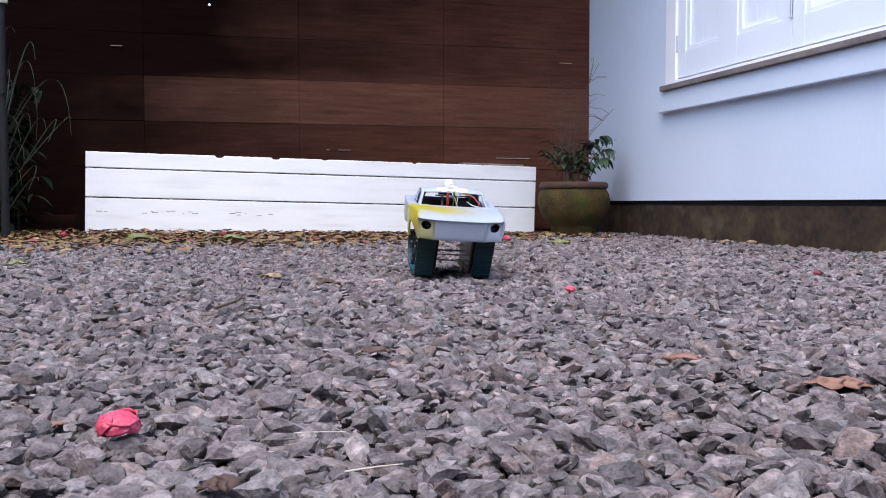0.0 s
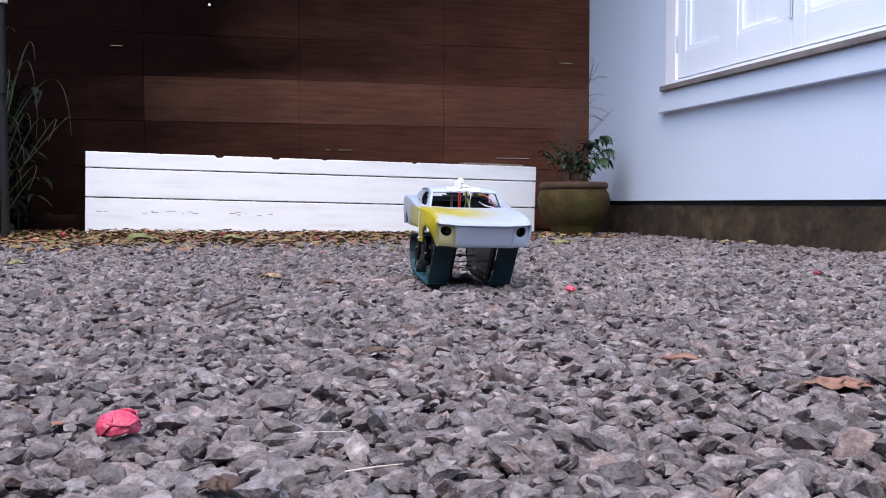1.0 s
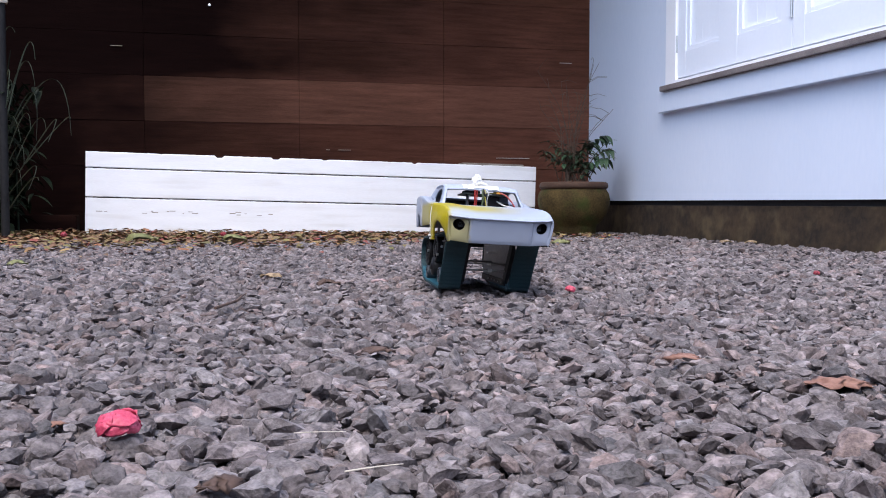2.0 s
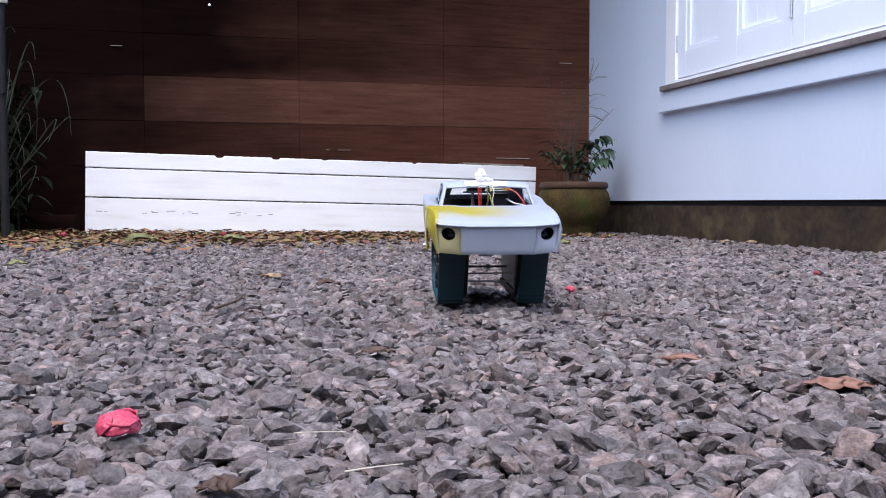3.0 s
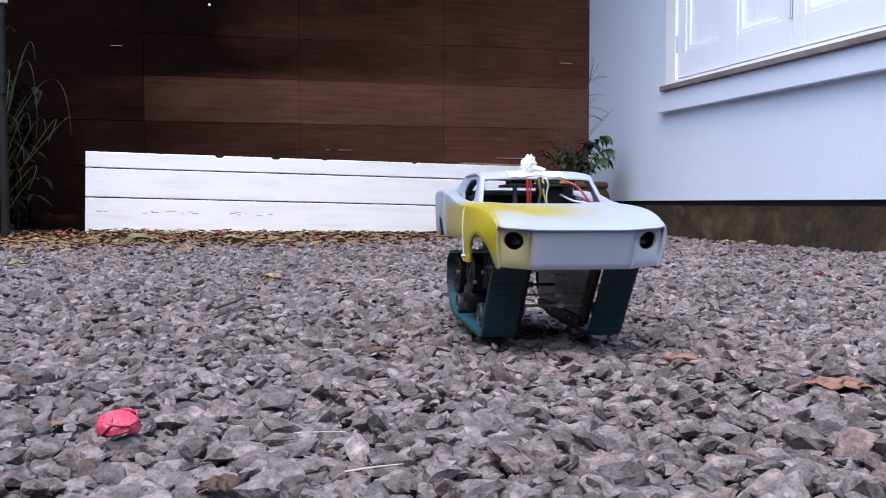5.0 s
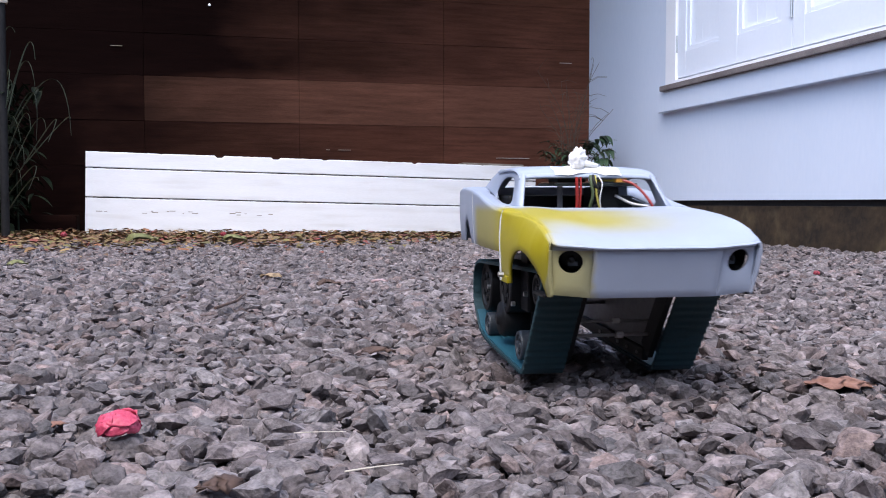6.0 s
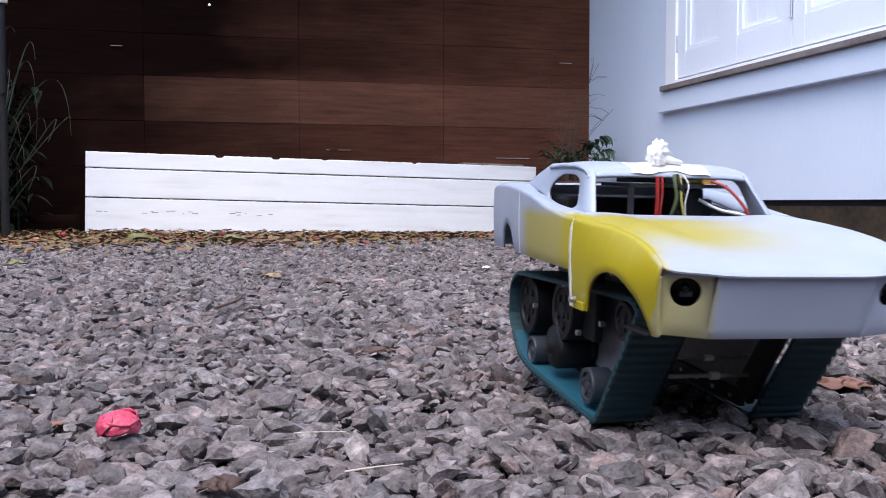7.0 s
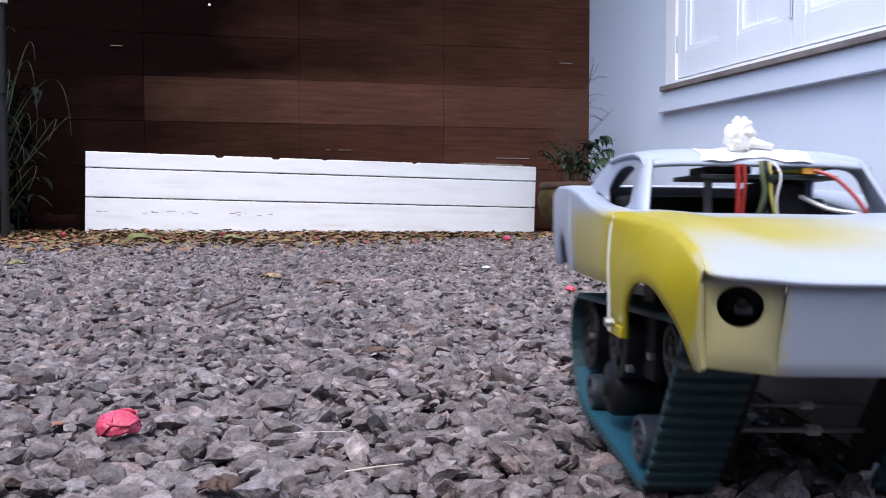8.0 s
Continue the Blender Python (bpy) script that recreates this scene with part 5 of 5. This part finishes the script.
def spoked_wheel(r, w, holes, mat):
    """A wheel about y with a rim groove, hub and round sunken pockets."""
    prof = [(0, -w / 2), (r * 0.25, -w / 2), (r * 0.27, -w / 2 + 0.002), (r * 0.72, -w / 2 + 0.002), (r * 0.76, -w / 2), (r * 0.96, -w / 2), (r, -w / 2 + 0.0015),
            (r, w / 2 - 0.0015), (r * 0.96, w / 2), (r * 0.76, w / 2), (r * 0.72, w / 2 - 0.002), (r * 0.27, w / 2 - 0.002), (r * 0.25, w / 2), (0, w / 2)]
    bm = lathe(prof, 28, m=pose(0, 0, 0, 90, 0, 0))
    for k in range(holes):
        a = 2 * math.pi * k / holes
        for sd in (-1, 1):
            tube([(0.5 * r * math.cos(a), sd * (w / 2 - 0.0025), 0.5 * r * math.sin(a)), (0.5 * r * math.cos(a), sd * (w / 2 + 0.0002), 0.5 * r * math.sin(a))], r * 0.13, seg=10, bm=bm)
    return bm


def build_running_gear(car):
    lug_mesh = None
    count = 80
    for side in (-1, 1):
        y0, y1 = side * TRACK_Y0, side * TRACK_Y1
        bm = bmesh.new()
        inner = bmesh.new()
        n = len(PATH)
        ring, liner = [], []
        for i in range(0, n, 2):
            p, q = PATH[(i - 2) % n], PATH[(i + 2) % n]
            d = (q - p).normalized()
            nrm = Vector((d.y, -d.x))            # outward for a loop that runs forward along its foot
            o = PATH[i] - nrm * 0.0022
            k = o - nrm * 0.0020
            kk = k - nrm * 0.0015
            liner.append([inner.verts.new((q.x, y, q.y)) for q, y in ((k, y0 + side * 0.002), (k, y1 - side * 0.002), (kk, y1 - side * 0.002), (kk, y0 + side * 0.002))])
            ring.append([bm.verts.new((o.x, y0, o.y)), bm.verts.new((o.x, y1, o.y)), bm.verts.new((k.x, y1, k.y)), bm.verts.new((k.x, y0, k.y))])
        for a, b in zip(ring, ring[1:] + ring[:1]):
            for j in range(4):
                bm.faces.new((a[j], a[(j + 1) % 4], b[(j + 1) % 4], b[j]))
        for a, b in zip(liner, liner[1:] + liner[:1]):
            if max(a[0].co.z, b[0].co.z) > 0.034:
                continue                         # the bright belt shows along the lower run alone
            for j in range(4):
                inner.faces.new((a[j], a[(j + 1) % 4], b[(j + 1) % 4], b[j]))
        track = part("crawler_track", bm, M_LUG, car, "dark teal rubber crawler track")
        part("belt_liner", inner, M_BELT, track, "brighter teal inner belt")
        for k in range(count):
            if lug_mesh is None:
                lug = part("tread_bar", box(-0.0027, 0.0027, -0.0205, 0.0205, 0.0002, 0.0046, 0.0008), M_LUG, track)
                lug_mesh = lug.data
            else:
                lug = new("tread_bar", lug_mesh)
                lug.parent = track
            LUGS.append((lug, k * PATH_LEN / count, side * 0.065))
        # wheels inside the belt
        for x, z, r, mat, holes, nm, lb in ((-0.048, 0.063, 0.0285, M_BLACK, 5, "drive_wheel", "black drive wheel"), (0.050, 0.070, 0.026, M_BLACK, 5, "road_wheel", "black upper wheel"),
                                            (-0.020, 0.0225, 0.0135, M_GREYROLL, 1, "roller", "grey lower roller"), (0.126, 0.0215, 0.0145, M_GREYROLL, 4, "roller", "grey front roller"),
                                            (0.192, 0.083, 0.0145, M_BLACK, 3, "idler_wheel", "black front idler")):
            wheel = part(nm, spoked_wheel(r, 0.026 if r > 0.02 else 0.018, holes, mat), mat, car, lb, m=pose(x, side * (0.0645 if r > 0.02 else 0.0725), z))
            WHEELS.append((wheel, Vector((x, side * (0.0645 if r > 0.02 else 0.0725), z)), r))
        # side frame and suspension arms
        bm = bmesh.new()
        outline = [(-0.060, 0.030), (-0.035, 0.012), (0.138, 0.0100), (0.180, 0.062), (0.156, 0.104), (-0.060, 0.098)]
        ends = [[bm.verts.new((x, side * y, z)) for x, z in outline] for y in (0.0424, 0.0436)]
        bm.faces.new(ends[0])
        bm.faces.new(ends[1])
        for k in range(6):
            bm.faces.new((ends[0][k], ends[0][(k + 1) % 6], ends[1][(k + 1) % 6], ends[1][k]))
        part("side_frame", bm, M_PLATE, car, "dull dark grey side plate")
        rail = bmesh.new()
        for (xa, za), (xb, zb), r in (((-0.050, 0.020), (0.148, 0.013), 0.0060), ((0.1510, 0.0180), (0.2030, 0.0865), 0.0108)):
            d = Vector((xb - xa, 0, zb - za))
            turn = Matrix.Translation((xa, side * 0.0410, za)) @ Matrix.Rotation(-math.atan2(d.z, d.x), 4, 'Y')
            box(0, d.length, -0.0030, 0.0030, -r, r, 0.001, rail, turn)
        part("frame_rail", rail, M_BLACK, car, "black inner frame rail")
        for k in range(5):
            part("screw", tube([(lerp(0.02, 0.135, k / 4), side * 0.0385, 0.0175 - 0.0010 * k), (lerp(0.02, 0.135, k / 4), side * 0.0365, 0.0175 - 0.0010 * k)], 0.0018, seg=8), M_METAL, car, "bright screw head")
        can = lathe([(0, -0.019), (0.016, -0.019), (0.0195, -0.016), (0.0195, 0.014), (0.017, 0.0175), (0.007, 0.018), (0.006, 0.021), (0, 0.021)], 28)
        part("motor_can", can, M_BLACK, car, "black motor can", m=pose(0.034, side * 0.062, 0.036, -90 * side, 0, 0), smooth=True)
        part("motor_mount", box(0.012, 0.056, side * 0.048 - 0.003, side * 0.048 + 0.003, 0.030, 0.098, 0.002), M_BLACK, car)
        part("bracket", box(0.070, 0.100, side * 0.062 - 0.004, side * 0.062 + 0.004, 0.050, 0.115, 0.003), M_BLACK, car)
        for x, z in ((0.07, 0.095), (0.105, 0.060), (-0.01, 0.066), (0.155, 0.075)):
            part("screw", tube([(x, side * 0.080, z), (x, side * 0.0838, z)], 0.0024, seg=8), M_METAL, car, "bright screw head")
        part("body_post", tube([(0.12, side * 0.06, 0.108), (0.12, side * 0.06, 0.135)], 0.003, seg=8), M_METAL, car)
        part("body_post", tube([(-0.03, side * 0.06, 0.100), (-0.03, side * 0.06, 0.135)], 0.003, seg=8), M_METAL, car)
    part("chassis_plate", box(-0.045, 0.150, -0.043, 0.043, 0.098, 0.101, 0.0008), M_PLATE, car, "dull metal chassis plate")
    for x, z, r in ((0.160, 0.035, 0.0017), (0.150, 0.047, 0.0013), (0.02, 0.05, 0.002)):
        part("cross_rod", tube([(x, -0.046, z), (x, 0.046, z)], r, seg=8), M_METAL, car, "thin steel cross rod")
        part("rod_collar", tube([(x, 0.006, z), (x, 0.013, z)], r * 2.0, seg=8), M_WHITEW, car, "white plastic collar")
    part("gear_motor", tube([(0.132, -0.040, 0.086), (0.132, 0.000, 0.086)], 0.009, seg=14), M_BLACK, car, "black gear motor")
    for z, y in ((0.082, 0.010), (0.074, -0.006), (0.068, 0.02)):
        part("bracket_clip", box(0.112, 0.124, y - 0.008, y + 0.008, z - 0.0012, z + 0.0012, 0.0006), M_METAL, car)


def build_car():
    car = tagged(empty("model_car", pose(0, 2.3, 0, 0, 0, -90)), "bluish-white and yellow model car shell riding on teal crawler tracks", "model car")
    build_shell(car)
    build_running_gear(car)
    return car


# seconds, x, y, z, pitch, roll, heading off the straight line to the camera
CAR_ROWS = [
    (0.0, 0.0031, 2.3162, -0.0004, 5.96, 0.40, -3.14),
    (0.2, -0.0037, 2.2874, 0.0022, 8.91, -0.35, -2.40),
    (0.5, 0.0112, 2.2314, -0.0007, 9.61, -0.40, -3.62),
    (0.8, 0.0135, 2.1321, 0.0010, 11.90, 0.40, -3.18),
    (1.0, 0.0228, 2.1067, -0.0010, 11.03, 1.20, -1.31),
    (1.2, 0.0266, 2.0639, -0.0028, 11.76, 0.08, -1.90),
    (1.5, 0.0377, 2.0086, 0.0033, 9.79, 0.11, 2.36),
    (1.7, 0.0418, 1.9917, -0.0039, 10.43, -1.88, -3.87),
    (2.8, 0.0683, 1.7235, -0.0003, 3.26, -2.42, -0.07),
    (3.0, 0.0684, 1.6979, 0.0012, 2.88, -0.22, 0.21),
    (3.2, 0.0736, 1.6277, 0.0017, 3.66, -0.99, -2.61),
    (3.5, 0.0672, 1.6001, -0.0024, 8.67, 1.14, -1.50),
    (3.8, 0.0742, 1.5270, 0.0019, 8.80, -0.56, -0.26),
    (4.0, 0.0828, 1.4969, 0.0028, 7.68, 0.40, 0.16),
    (4.2, 0.0862, 1.4241, -0.0005, 8.06, -2.92, -1.49),
    (4.5, 0.0918, 1.3957, 0.0036, 10.31, -1.58, -0.45),
    (4.7, 0.0940, 1.3545, 0.0045, 9.96, -1.28, -0.10),
    (5.8, 0.1328, 1.1214, 0.0012, 8.67, 0.48, -0.35),
    (6.0, 0.1339, 1.0743, 0.0028, 9.30, 0.66, 0.05),
    (6.2, 0.1387, 1.0426, 0.0062, 9.05, 1.59, -0.15),
    (6.5, 0.1509, 0.9791, -0.0027, 10.42, -1.38, -0.38),
    (6.8, 0.1613, 0.9110, -0.0006, 10.38, 0.57, -1.04),
    (7.0, 0.1655, 0.8902, 0.0002, 12.03, 1.98, -1.03),
    (7.2, 0.1691, 0.8474, -0.0003, 8.38, 0.01, -0.30),
    (7.5, 0.1770, 0.7832, -0.0021, 6.67, 0.61, -0.24),
    (7.6, 0.1795, 0.7546, -0.0048, 5.48, -1.22, 0.39),
    (7.7, 0.1804, 0.7349, -0.0039, 4.62, -1.09, 0.18),
    (7.8, 0.1882, 0.7190, -0.0030, 2.78, -2.00, -1.25),
    (7.9, 0.1825, 0.7003, -0.0023, 3.58, -1.43, -1.75),
    (8.0, 0.1914, 0.6922, -0.0018, 2.25, -0.77, -0.80),
]


def car_pose(x, y, z, heading, pitch, roll):
    return pose(x, y, z, roll, pitch, -90 + heading)


def motions(car):
    """The car drives up; its treads and wheels run with the ground it covers."""
    walk(car, [(t, car_pose(*r)) for t, *r in CAR_ROWS])
    ts = [i / 10 for i in range(81)]
    gone = []
    for t in ts:
        for (ta, xa, ya, *_), (tb, xb, yb, *_) in zip(CAR_ROWS, CAR_ROWS[1:]):
            if ta <= t <= tb + 1e-6:
                k = (t - ta) / (tb - ta)
                x, y = lerp(xa, xb, k), lerp(ya, yb, k)
                break
        gone.append((x, y))
    run = [0.0]
    for (xa, ya), (xb, yb) in zip(gone, gone[1:]):
        run.append(run[-1] + math.hypot(xb - xa, yb - ya))
    for lug, s0, y in LUGS:
        rows = []
        for t, s in zip(ts, run):
            p, a = on_track(s0 - s)
            rows.append((t, Matrix.Translation((p.x, y, p.y)) @ Matrix.Rotation(-a, 4, 'Y')))
        walk(lug, rows)
    for wheel, c, r in WHEELS:
        walk(wheel, [(t, Matrix.Translation(c) @ Matrix.Rotation(s / r, 4, 'Y')) for t, s in zip(ts, run)])


build_ground()
build_house()
build_fence()
build_side_fence()
build_back_fence()
build_planter()
build_pot()
build_left_corner()
build_tree()
CAR = build_car()
build_ground_clutter()
build_gravel()
motions(CAR)
